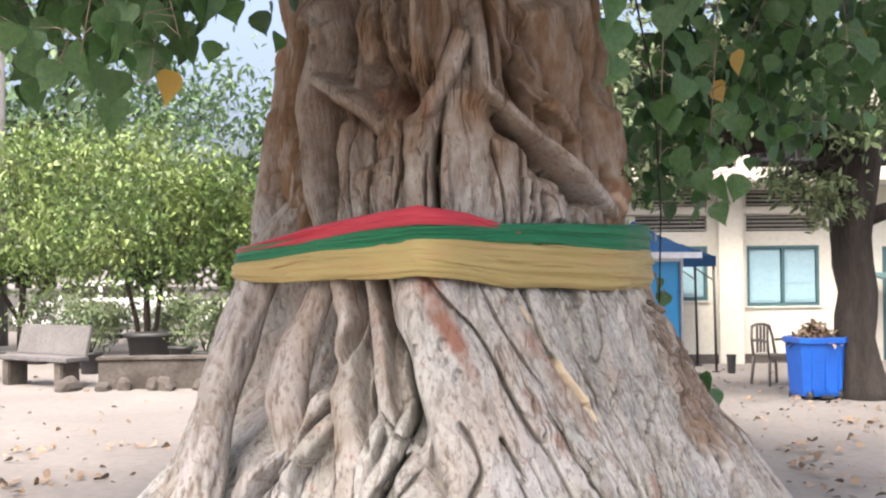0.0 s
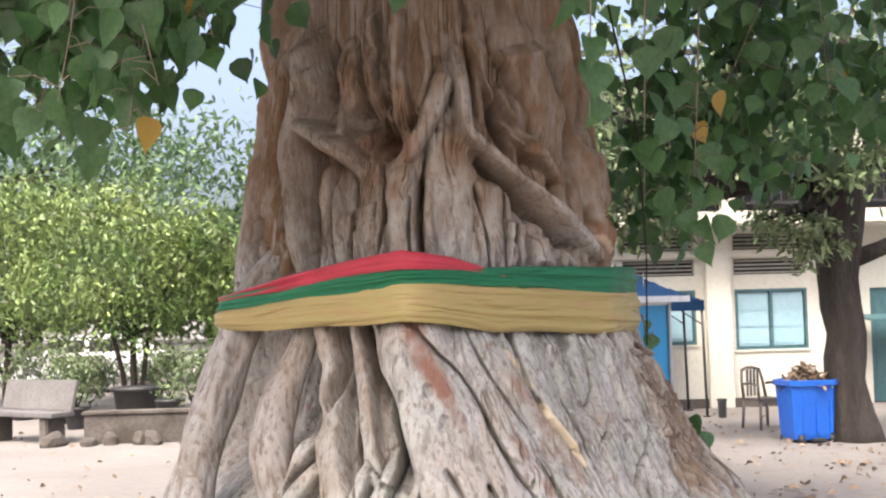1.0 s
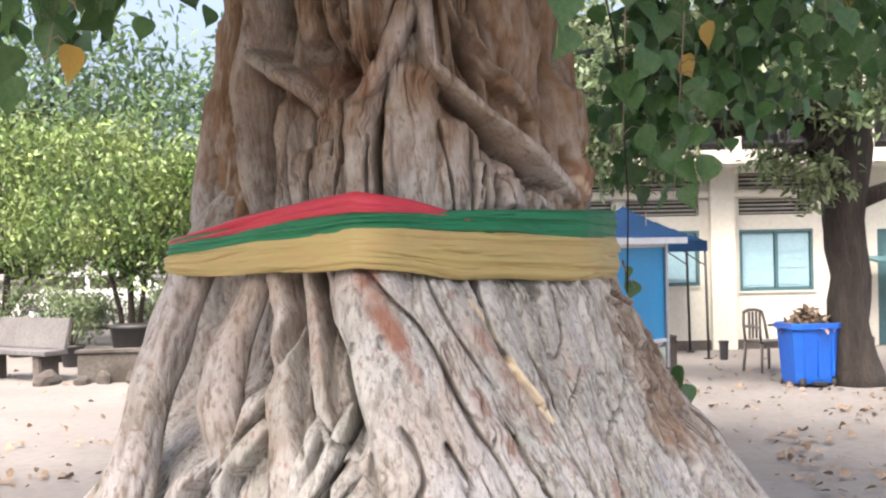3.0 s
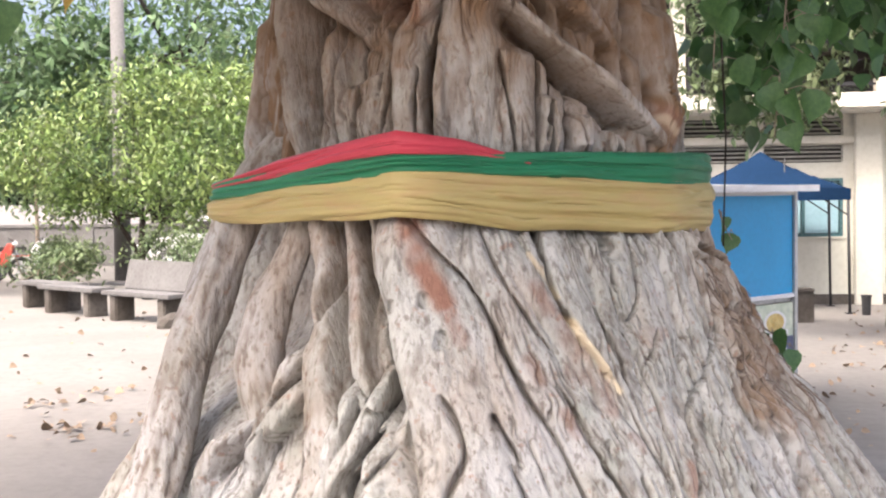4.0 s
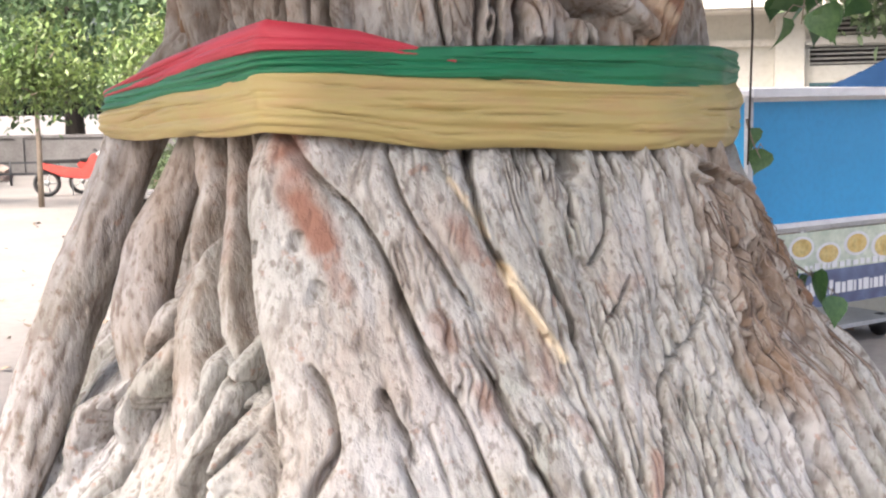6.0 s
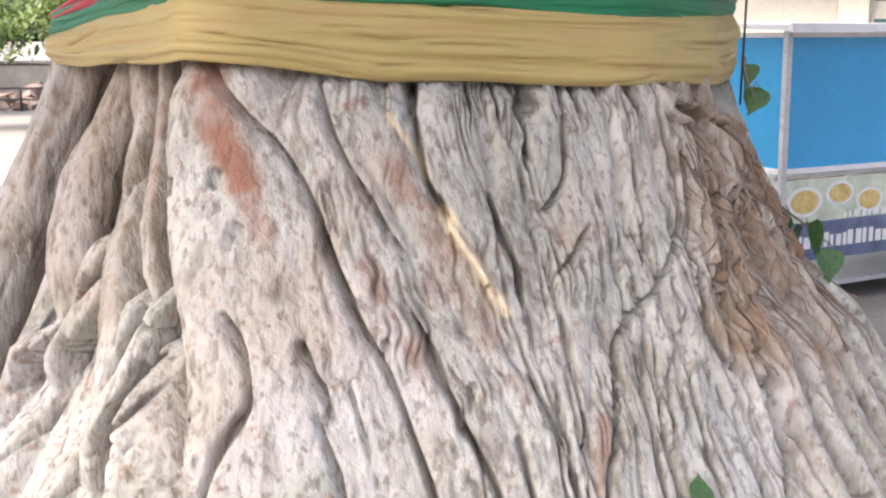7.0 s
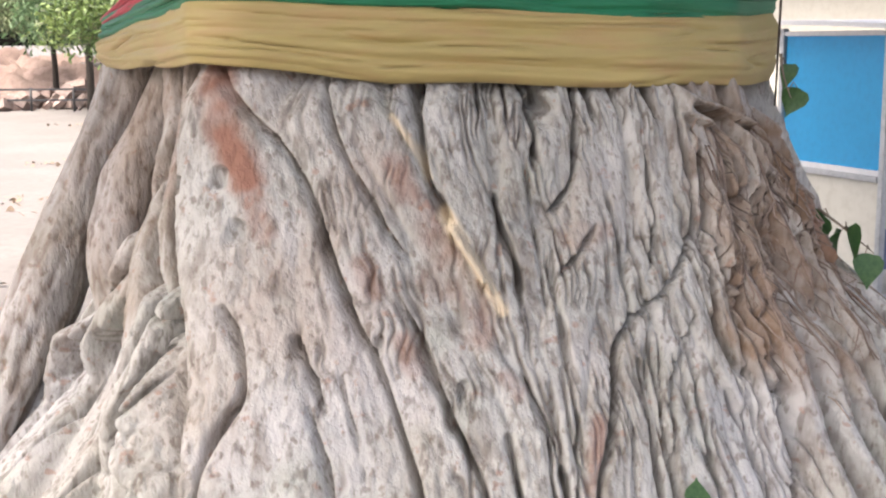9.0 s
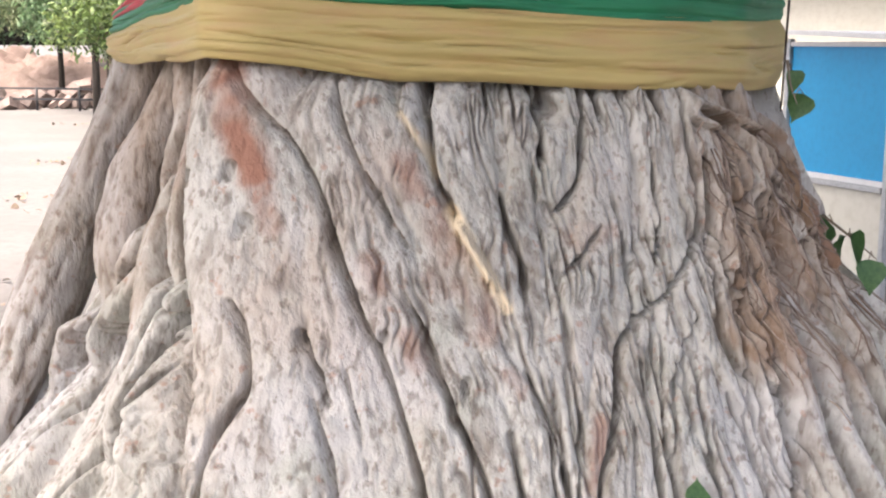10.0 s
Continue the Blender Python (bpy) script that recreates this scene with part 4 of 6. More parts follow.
sash("sash", "green satin sash drawn tight round the trunk", GREEN_CLOTH, EDGE,
     [1.93, 1.86, 1.85, 1.885, 1.92, 1.925, 1.93, 1.935, 1.93], [1.82, 1.77, 1.77, 1.81, 1.855, 1.84, 1.825, 1.815, 1.82], 0.020, 5, 2)
sash("sash", "pale yellow satin sash, pleated and slightly faded", YELLOW_CLOTH, EDGE,
     [1.84, 1.79, 1.79, 1.825, 1.868, 1.85, 1.84, 1.83, 1.84], [1.65, 1.69, 1.70, 1.71, 1.734, 1.677, 1.654, 1.645, 1.65], 0.028, 6, 3)


# ---- limbs, crown and hanging leaves of the fig tree ----
tube("trunk_top", [(0, 0, 4.15), (0, 0, 4.42), (0, 0, 4.65), (0, 0, 4.82), (0, 0, 4.9)], [0.70, 0.68, 0.52, 0.28, 0.06], BARK, fig_tree, 28, 0.12, seed=3)


def limb(points, r0, r1, seed):
    n = 9
    pts = [Vector(p) for p in points]
    out = []
    for i in range(n):
        t = i / (n - 1) * (len(pts) - 1)
        k = min(int(t), len(pts) - 2)
        out.append(pts[k].lerp(pts[k + 1], t - k))
    radii = [r0 + (r1 - r0) * i / (n - 1) for i in range(n)]
    tube("limb", out, radii, BARK, fig_tree, 12, 0.18, seed=seed)


for k, (a, reach, top) in enumerate(((20, 4.2, 6.2), (75, 4.4, 6.6), (135, 4.2, 6.4), (190, 4.6, 5.8), (240, 3.6, 6.3), (300, 3.8, 6.2), (340, 4.4, 5.6))):
    ca, sa = math.cos(radians(a)), math.sin(radians(a))
    limb([(0.3 * ca, 0.3 * sa, 3.6), (0.9 * ca, 0.9 * sa, 4.7), (0.55 * reach * ca, 0.55 * reach * sa, 5.2), (reach * ca, reach * sa, top)], 0.34, 0.06, k)

# unseen overhead; its thickness is set to shade the trunk and yard
rng = np.random.default_rng(21)
pts = crown_points(rng, [(0, 0, 6.6, 3.6, 3.6, 1.5), (-2.6, -0.8, 5.6, 2.6, 2.6, 1.0), (2.8, 0.2, 5.6, 2.8, 2.8, 1.0, 0.4), (0.4, 3.0, 5.4, 2.8, 2.4, 1.1, 0.3),
                         (0.2, -3.0, 5.6, 2.8, 2.2, 0.9), (-0.6, -1.8, 4.6, 1.6, 1.4, 0.5), (1.4, -1.6, 4.6, 1.6, 1.4, 0.5)], 26000, 0.30, 26)
pts = pts[(pts[:, 2] > 3.9) | ((pts[:, 2] > 3.4) & (pts[:, 1] > 1.2))]
ways = rng.normal(size=pts.shape) * 0.7 + (0, 0, -0.8)
leaf_cloud("crown", pts, ways, rng.uniform(0.17, 0.26, len(pts)), LEAF, fig_tree, "spreading dark green crown of heart-shaped leaves", FIG_LEAF[::2] , seed=8)


def leaf_meshes(material, count=4):
    out = []
    for k in range(count):
        v, f = leaf_template(FIG_LEAF, 0.12 + 0.14 * k, 0.1 + 0.16 * k)
        v[:, 0] += 0.05 * (k - 1.5) * v[:, 1] ** 2
        me = bpy.data.meshes.new("leaf")
        me.from_pydata([tuple(p) for p in v], [], [tuple(q) for q in f])
        me.polygons.foreach_set("use_smooth", [True] * len(me.polygons))
        me.materials.append(material)
        out.append(me)
    return out


GREEN_LEAVES, OLD_LEAVES = leaf_meshes(LEAF), leaf_meshes(LEAF_OLD, 2)


def one_leaf(rng, mesh, place, down, size, parent):
    way = Vector((rng.uniform(-0.5, 0.5), rng.uniform(-0.5, 0.5), -down)).normalized()
    turn = way.to_track_quat("Y", "Z").to_matrix().to_4x4() @ Matrix.Rotation(rng.uniform(-1.6, 1.6), 4, "Y")
    ob = new("leaf", mesh)
    ob.parent = parent
    ob.matrix_basis = Matrix.Translation(place) @ turn @ Matrix.Scale(size, 4)
    return ob


def hanging_branch(start, end, leaves, size, seed, old=0.06, spread=0.16, bow=0.2, thick=0.007, bare=0.42):
    """A twig in world metres that hangs from a limb, with heart-shaped leaves on thin stalks."""
    rng = random.Random(seed)
    a, b = Vector(start) - Vector((AX, AY, 0)), Vector(end) - Vector((AX, AY, 0))
    side = Vector((rng.uniform(-1, 1), rng.uniform(-1, 1), 0)) * bow
    pts = [a.lerp(b, i / 8) + side * math.sin(math.pi * i / 8) for i in range(9)]
    branch = tube("branch", pts, [thick * (1 - 0.75 * i / 8) for i in range(9)], TWIG, fig_tree, 6)
    for k in range(leaves):
        t = bare + (1 - bare) * (k + rng.random() * 0.8) / leaves
        i = min(int(t * 8), 7)
        at = pts[i].lerp(pts[i + 1], t * 8 - i)
        place = at + Vector((rng.gauss(0, spread * 0.6), rng.gauss(0, spread * 0.6), rng.uniform(-0.4, 0.3) * spread))
        tube("stalk", [at, at.lerp(place, 0.5) + Vector((0, 0, 0.02)), place], [0.0022, 0.0018, 0.0015], TWIG, branch, 4)
        mesh = rng.choice(OLD_LEAVES if rng.random() < old else GREEN_LEAVES)
        one_leaf(rng, mesh, place, rng.uniform(0.5, 1.2), size * rng.uniform(0.75, 1.25), branch)


# over the yard on the tree's left
for k, (x, y, low) in enumerate(((-1.32, 4.35, 2.52), (-1.12, 4.10, 2.44), (-0.96, 4.30, 2.36), (-0.84, 4.00, 2.50), (-0.70, 4.25, 2.34), (-0.55, 4.05, 2.42), (-0.40, 4.30, 2.36), (-0.27, 4.15, 2.48), (-0.14, 4.45, 2.70))):
    hanging_branch((x - 0.15, y + 0.2, 4.2), (x, y, low), 20, 0.122, 100 + k, old=0.03, bare=0.5)
for k, (x, y, low) in enumerate(((-1.20, 4.7, 2.62), (-0.80, 4.65, 2.56), (-0.48, 4.75, 2.60), (-0.22, 4.9, 2.86))):
    hanging_branch((x - 0.1, y + 0.2, 4.2), (x, y, low), 18, 0.125, 140 + k, old=0.05, bare=0.5)
# before the trunk
hanging_branch((1.25, 4.55, 4.0), (1.14, 4.55, 2.42), 9, 0.13, 7, old=0, spread=0.10, bow=0.06)
hanging_branch((0.42, 5.00, 3.9), (0.44, 4.93, 2.86), 6, 0.09, 8, old=0, spread=0.10, bow=0.05)
# on its right
hanging_branch((1.62, 5.60, 3.8), (1.50, 5.35, 2.20), 12, 0.13, 9, old=0)
hanging_branch((1.92, 5.85, 3.7), (1.74, 5.55, 1.98), 30, 0.105, 10, old=0.06, spread=0.12, bow=0.06, bare=0.5)
hanging_branch((2.30, 6.60, 4.1), (2.25, 6.40, 2.62), 13, 0.14, 11)
hanging_branch((2.75, 6.80, 4.2), (2.65, 6.50, 2.70), 13, 0.14, 12)
hanging_branch((3.10, 7.10, 4.3), (3.05, 6.90, 2.72), 13, 0.15, 13)
hanging_branch((3.50, 7.30, 4.3), (3.40, 7.00, 2.85), 12, 0.15, 14)
hanging_branch((2.10, 6.20, 4.1), (2.02, 6.00, 2.75), 12, 0.13, 15)
hanging_branch((2.60, 6.00, 4.1), (2.48, 5.80, 2.72), 12, 0.13, 16)
hanging_branch((3.90, 7.60, 4.3), (3.80, 7.50, 2.95), 12, 0.15, 17)
# shoots from the trunk's right flank
hanging_branch((1.62, 6.05, 1.72), (1.66, 5.98, 1.60), 2, 0.085, 18, old=0, spread=0.03, bow=0.01, thick=0.005, bare=0.1)
hanging_branch((1.74, 6.05, 1.28), (1.90, 5.98, 1.17), 4, 0.13, 19, old=0, spread=0.04, bow=0.01, thick=0.005, bare=0.1)

rng = np.random.default_rng(77)
pts = crown_points(rng, [(1.75, 0.5, 2.95, 0.45, 0.5, 0.30), (2.35, 0.9, 3.0, 0.5, 0.5, 0.32), (1.45, 0.1, 3.15, 0.4, 0.5, 0.3), (1.25, 0.5, 2.65, 0.22, 0.3, 0.4), (1.9, 1.2, 2.7, 0.5, 0.4, 0.25), (-2.25, -1.3, 2.85, 0.5, 0.5, 0.3), (-1.6, -1.45, 2.85, 0.5, 0.4, 0.3), (-1.15, -1.3, 2.95, 0.35, 0.4, 0.25)], 1500, 0.5, 10)
leaf_cloud("lower_foliage", pts, rng.normal(size=pts.shape) * 0.5 + (0, 0, -0.9), rng.uniform(0.08, 0.14, len(pts)), LEAF, fig_tree, "drooping heart-shaped leaves under the crown", FIG_LEAF, seed=12)

tube("aerial_root", [(0.97, -0.15, 1.58), (0.98, -0.16, 2.0), (0.96, -0.13, 2.6), (0.85, -0.1, 3.2)], [0.0035, 0.004, 0.005, 0.006], STEM, fig_tree, 6, label="thin dark hanging aerial root")
fallen = new("fallen_leaf", GREEN_LEAVES[0])
spot = on_trunk(np.array(311.0), np.array(0.745), 0.13)
fallen.matrix_basis = Matrix.Translation(Vector((AX, AY, 0)) + Vector(spot)) @ pose(0, 0, 0, 55, 20, 30) @ Matrix.Scale(0.075, 4)
tagged(fallen, "fresh green heart-shaped leaf caught on a root", "leaf")


# ---- the school building ----
def build_school():
    """Two storeys: a cream ground floor with blue shutters and vents, and a shaded gallery above a ledge."""
    Y = 20.5
    b = thing("school_building", 6.5, Y, 0, 0, "cream two-storey school building with pale blue shutters", "building")
    ox = -6.5

    def bx(x0, x1, y0, y1, z0, z1):
        return (x0 + ox, x1 + ox, y0, y1, z0, z1)

    left, right, top = -0.6, 16.0, 3.03
    windows = [(3.1, 4.2), (4.42, 5.66), (6.34, 7.60), (10.6, 11.9), (12.6, 13.9)]
    openings = [(x0, x1, 0.97 if x0 > 5.8 else 1.08, 2.01) for x0, x1 in windows] + [(8.66, 9.62, 0.0, 2.0)]
    for x0, x1 in windows:
        openings += [(x0, x1, 2.26, 2.53), (x0, x1, 2.69, 2.97)]
    xs = sorted({left, right, *[v for o in openings for v in o[:2]]})
    for x0, x1 in zip(xs, xs[1:]):
        holes = sorted([(o[2], o[3]) for o in openings if o[0] <= x0 + 1e-6 and o[1] >= x1 - 1e-6])
        z = 0.0
        for lo, hi in holes + [(top, top)]:
            if lo > z:
                part("wall", boxes(bx(x0, x1, 0, 0.2, z, lo)), WALL, b)
            z = hi
    part("plinth", boxes(bx(left, 8.6, -0.06, -0.002, 0, 0.16), bx(9.68, right, -0.06, -0.002, 0, 0.16)), CEMENT_DARK, b, "grey stained plinth")
    for x in (2.6, 5.82, 8.0, 10.0, 12.25):
        part("pilaster", boxes(bx(x, x + 0.42, -0.16, -0.003, 0.0, top), bevel=0.01), WALL, b)
    part("ledge", boxes(bx(left - 0.2, right + 0.2, -0.75, 0.3, 3.03, 3.27), bx(left - 0.2, right + 0.2, -0.80, -0.752, 3.07, 3.30), bevel=0.01), TRIM, b)
    part("band", boxes(bx(left, right, -0.09, -0.004, 2.56, 2.66)), TRIM, b)
    for x0, x1 in windows:
        z0 = 0.97 if x0 > 5.8 else 1.08
        w = part("window", boxes(bx(x0, x1, 0.10, 0.13, z0, 2.01)), DARK, b)
        part("frame", boxes(bx(x0, x0 + 0.05, 0.0, 0.10, z0, 2.01), bx(x1 - 0.05, x1, 0.0, 0.10, z0, 2.01), bx(x0 + 0.05, x1 - 0.05, 0.0, 0.10, 1.96, 2.01),
                            bx(x0 + 0.05, x1 - 0.05, 0.0, 0.10, z0, z0 + 0.05), bx((x0 + x1) / 2 - 0.025, (x0 + x1) / 2 + 0.025, 0.0, 0.10, z0 + 0.05, 1.96)), TEAL, w, "dark teal wooden frame")
        mid = (x0 + x1) / 2
        for p0, p1 in ((x0 + 0.06, mid - 0.035), (mid + 0.035, x1 - 0.06)):
            rows = [bx(p0, p1, 0.045, 0.065, z0 + 0.06, 1.95)]
            third = (1.89 - z0 - 0.06) / 3
            rows += [bx(p0 + 0.04, p1 - 0.04, 0.035, 0.0448, z0 + 0.10 + k * third, z0 + 0.04 + (k + 1) * third) for k in range(3)]
            part("shutter", boxes(*rows, bevel=0.003), SHUTTER, w, "pale blue panelled shutter, closed")
        part("sill", boxes(bx(x0 - 0.03, x1 + 0.03, -0.03, 0.1, z0 - 0.035, z0 - 0.002), bevel=0.006), WALL, w)
        for lo, hi in ((2.26, 2.53), (2.69, 2.97)):
            # near-black backing paints in the shade behind the slats
            v = part("vent", boxes(bx(x0, x1, 0.14, 0.16, lo, hi)), DARK, b)
            for k in range(4):
                z = lo + (hi - lo) * (k + 0.5) / 4
                part("slat", boxes(bx(x0, x1, 0.03, 0.13, z - 0.014, z + 0.014)), VENT, v)
    d = part("door", boxes(bx(8.70, 9.58, 0.06, 0.10, 0.02, 1.98), bx(8.80, 9.10, 0.045, 0.058, 0.2, 0.9), bx(9.18, 9.48, 0.045, 0.058, 0.2, 0.9), bx(8.80, 9.10, 0.045, 0.058, 1.05, 1.85), bx(9.18, 9.48, 0.045, 0.058, 1.05, 1.85), bevel=0.004), TEAL, b, "faded teal panelled door, closed")
    part("frame", boxes(bx(8.66, 8.70, 0.0, 0.12, 0, 2.0), bx(9.58, 9.62, 0.0, 0.12, 0, 2.0), bx(8.70, 9.58, 0.0, 0.12, 1.985, 2.0)), TRIM, d)
    part("handle", boxes(bx(9.50, 9.55, 0.0, 0.05, 0.98, 1.06), bevel=0.008), METAL, d)
    awning = bmesh.new()
    box(awning, *bx(8.35, 10.1, -0.75, -0.01, 1.50, 1.54), m=pose(0, 0, 0.0, 6, 0, 0))
    part("awning", awning, TEAL, b, "thin sheet awning over the doorway")
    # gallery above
    # this wall is coloured near-black in place of the gallery's shade
    part("gallery_wall", boxes(bx(left, right, 1.6, 1.8, 3.27, 6.0)), DARK, b, "upper wall coloured near-black to stand for deep shade")
    part("gallery_floor", boxes(bx(left, right, 0.3, 1.6, 3.1, 3.26)), CEMENT_DARK, b)
    rail = part("railing", boxes(bx(left, right, -0.62, -0.56, 4.12, 4.18), bx(left, right, -0.61, -0.57, 3.42, 3.46), bevel=0.006), POLE, b, "dark metal gallery railing")
    bar_me = None
    x = left + 0.1
    while x < right:
        if bar_me is None:
            ob = part("bar", boxes((-0.012, 0.012, -0.60, -0.58, 3.46, 4.12)), POLE, rail)
            bar_me = ob.data
        else:
            ob = new("bar", bar_me)
            ob.parent = rail
        ob.location = (x + ox, 0, 0)
        x += 0.16
    for x in (0.72, 2.9, 6.0, 8.2, 10.2, 12.45, 15.7):
        part("post", boxes(bx(x, x + 0.22, -0.66, -0.45, 3.30, 6.0), bevel=0.01), TRIM, b)
    roof = bmesh.new()
    box(roof, *bx(left - 0.6, right + 0.6, -1.5, 3.0, 0, 0.08), m=pose(0, 0, 6.1, 12, 0, 0))
    part("roof", roof, CEMENT_DARK, b, "weathered corrugated roof")
    part("side_wall", boxes(bx(left, left + 0.2, 0.2, 6.0, 0, 6.0), bx(right - 0.2, right, 0.2, 6.0, 0, 6.0), bx(left + 0.2, right - 0.2, 5.8, 6.0, 0, 6.0)), WALL, b)


build_school()


# ---- canvas shelter by the wall ----
def build_tent():
    t = thing("gazebo_tent", 4.2, 19.55, 0, 0, "navy blue canvas gazebo on thin dark poles", "tent")
    hx, hy, eave, peak = 1.18, 0.62, 1.84, 2.42
    bm = bmesh.new()
    n = 10
    grid = {}
    for i in range(n + 1):
        for j in range(n + 1):
            u, v = 2 * i / n - 1, 2 * j / n - 1
            m = max(abs(u), abs(v))
            sag = -0.05 * math.sin(math.pi * m) * (1 - (1 - abs(abs(u) - abs(v))) * 0.6)
            grid[i, j] = bm.verts.new((u * hx, v * hy, peak + (eave - peak) * m ** 0.9 + sag))
    for i in range(n):
        for j in range(n):
            bm.faces.new((grid[i, j], grid[i + 1, j], grid[i + 1, j + 1], grid[i, j + 1]))
    canopy = part("canopy", bm, TENT, t, smooth=True)
    canopy.modifiers.new("thickness", "SOLIDIFY").thickness = 0.006
    for x0, x1, y0, y1 in ((-hx, hx, -hy - 0.006, -hy), (-hx, hx, hy, hy + 0.006), (-hx - 0.006, -hx, -hy, hy), (hx, hx + 0.006, -hy, hy)):
        part("valance", boxes((x0, x1, y0, y1, eave - 0.17, eave - 0.002)), TENT, canopy)
    for sx in (-1, 1):
        for sy in (-1, 1):
            px, py = sx * (hx - 0.03), sy * (hy - 0.03)
            p = tube("pole", [(px + 0.03 * sx, py, 0.0), (px, py, eave)], [0.022, 0.022], POLE, t, 8)
            part("foot", boxes((px + 0.03 * sx - 0.06, px + 0.03 * sx + 0.06, py - 0.06, py + 0.06, 0, 0.02)), POLE, p)
            tube("strut", [(px, py, 1.45), (px - sx * 0.5, py, eave - 0.05)], [0.012, 0.012], POLE, t, 6)
    tube("inner_pole", [(0.3, -0.3, 1.2), (0.3, -0.3, 2.3)], [0.012, 0.012], POLE, t, 6)


build_tent()


# ---- food stall ----
def build_stall():
    """A booth on a frame: blue sheet walls over a grey counter, white roof, printed banner below. Its front is the local x axis."""
    s = thing("food_stall", 1.803, 10.2, 0, 44.7, "blue sheet-walled food stall with white roof and printed banner", "stall")
    L, D, C, H = 1.71, 0.98, 0.92, 1.815
    for x, y in ((0.0, 0.0), (L, 0.0), (0.0, D), (L, D)):
        part("post", boxes((x - 0.022, x + 0.022, y - 0.022, y + 0.022, 0, H), bevel=0.004), METAL, s)
    for name, r in (("front_panel", (0.03, L - 0.03, 0.0, 0.012, C + 0.02, H - 0.05)), ("side_panel", (0.0, 0.012, 0.03, D - 0.03, C + 0.02, H - 0.05)),
                    ("side_panel", (L - 0.012, L, 0.03, D - 0.03, C + 0.02, H - 0.05)), ("back_panel", (0.03, L - 0.03, D - 0.012, D, C + 0.02, H - 0.05))):
        part(name, boxes(r), BLUE_SHEET, s, "bright blue sheet")
    for r in ((0.024, L - 0.024, -0.018, -0.001, C - 0.012, C + 0.022), (-0.018, -0.001, 0.024, D - 0.024, C - 0.012, C + 0.022),
              (0.024, L - 0.024, -0.018, -0.001, H - 0.05, H - 0.02), (-0.018, -0.001, 0.024, D - 0.024, H - 0.05, H - 0.02)):
        part("edge_strip", boxes(r), WHITE, s, "white aluminium edge strip")
    part("counter", boxes((-0.03, L + 0.03, 0.022, D + 0.03, C - 0.05, C - 0.014), bevel=0.006), METAL, s)
    part("lower_panel", boxes((0.0, 0.01, 0.03, D - 0.03, 0.12, C - 0.055)), WALL, s, "plain pale lower side")
    part("lower_panel", boxes((L - 0.01, L, 0.03, D - 0.03, 0.12, C - 0.055)), WALL, s)
    roof = bmesh.new()
    prof = [(-0.14, H - 0.012), (D * 0.5, H + 0.015), (D + 0.14, H + 0.03)]
    rows = []
    for x in (-0.12, L + 0.12):
        rows.append([roof.verts.new((x, y, z)) for y, z in prof] + [roof.verts.new((x, y, z + 0.03)) for y, z in prof[::-1]])
    for i in range(6):
        roof.faces.new((rows[0][i], rows[0][(i + 1) % 6], rows[1][(i + 1) % 6], rows[1][i]))
    roof.faces.new(rows[0][::-1])
    roof.faces.new(rows[1])
    r = part("roof", roof, WHITE, s, "white sheet roof")
    part("fascia", boxes((-0.13, L + 0.13, -0.16, -0.142, H - 0.02, H + 0.035)), WHITE, r)
    b = part("banner", boxes((0.03, L - 0.03, -0.006, 0.0, 0.33, 0.865)), surface("banner_print", [(0.40, 0.46, 0.36), (0.62, 0.66, 0.55), (0.25, 0.33, 0.28)], 5.0, 14, 0.45, 0.0), s, "printed banner of dishes with writing")
    navy = surface("banner_blue", [(0.06, 0.075, 0.15), (0.13, 0.17, 0.28), (0.035, 0.045, 0.09)], 6.0, 24, 0.4, 0.0)
    part("lower_strip", boxes((0.03, L - 0.03, -0.010, -0.0065, 0.33, 0.585)), navy, b)
    dish_a = surface("dish_food", [(0.50, 0.33, 0.10), (0.62, 0.50, 0.22), (0.25, 0.22, 0.08)], 14.0, 40, 0.5, 0.2)
    for x, z, w in ((0.20, 0.72, 0.16), (0.52, 0.76, 0.13), (0.80, 0.70, 0.13), (1.10, 0.75, 0.14), (1.42, 0.71, 0.16)):
        for rad, dy, mat in ((w, -0.0095, WHITE), (w * 0.78, -0.0125, dish_a)):
            bm = bmesh.new()
            bmesh.ops.create_circle(bm, cap_ends=True, segments=24, radius=rad, matrix=pose(x, dy, z, 90) @ Matrix.Diagonal((1, 0.62, 1, 1)))
            part("dish", bm, mat, b)
    rb = random.Random(4)
    for z, h, x0, x1 in ((0.595, 0.05, 0.55, L - 0.1), (0.41, 0.10, 0.10, L - 0.15)):
        x = x0
        while x < x1:
            w = rb.uniform(0.025, 0.06)
            part("writing", boxes((x, x + w, -0.0135, -0.0105, z, z + h * rb.uniform(0.7, 1.0))), WHITE, b, "pale bar of writing")
            x += w + rb.uniform(0.012, 0.03)
    for x in (0.12, L - 0.12):
        for y in (0.15, D - 0.15):
            w = tube("wheel", [(x - 0.025, y, 0.085), (x + 0.025, y, 0.085)], [0.085, 0.085], BLACK, s, 16)
    part("tray", boxes((0.03, L - 0.03, 0.03, D - 0.03, 0.13, 0.16)), METAL, s)


build_stall()


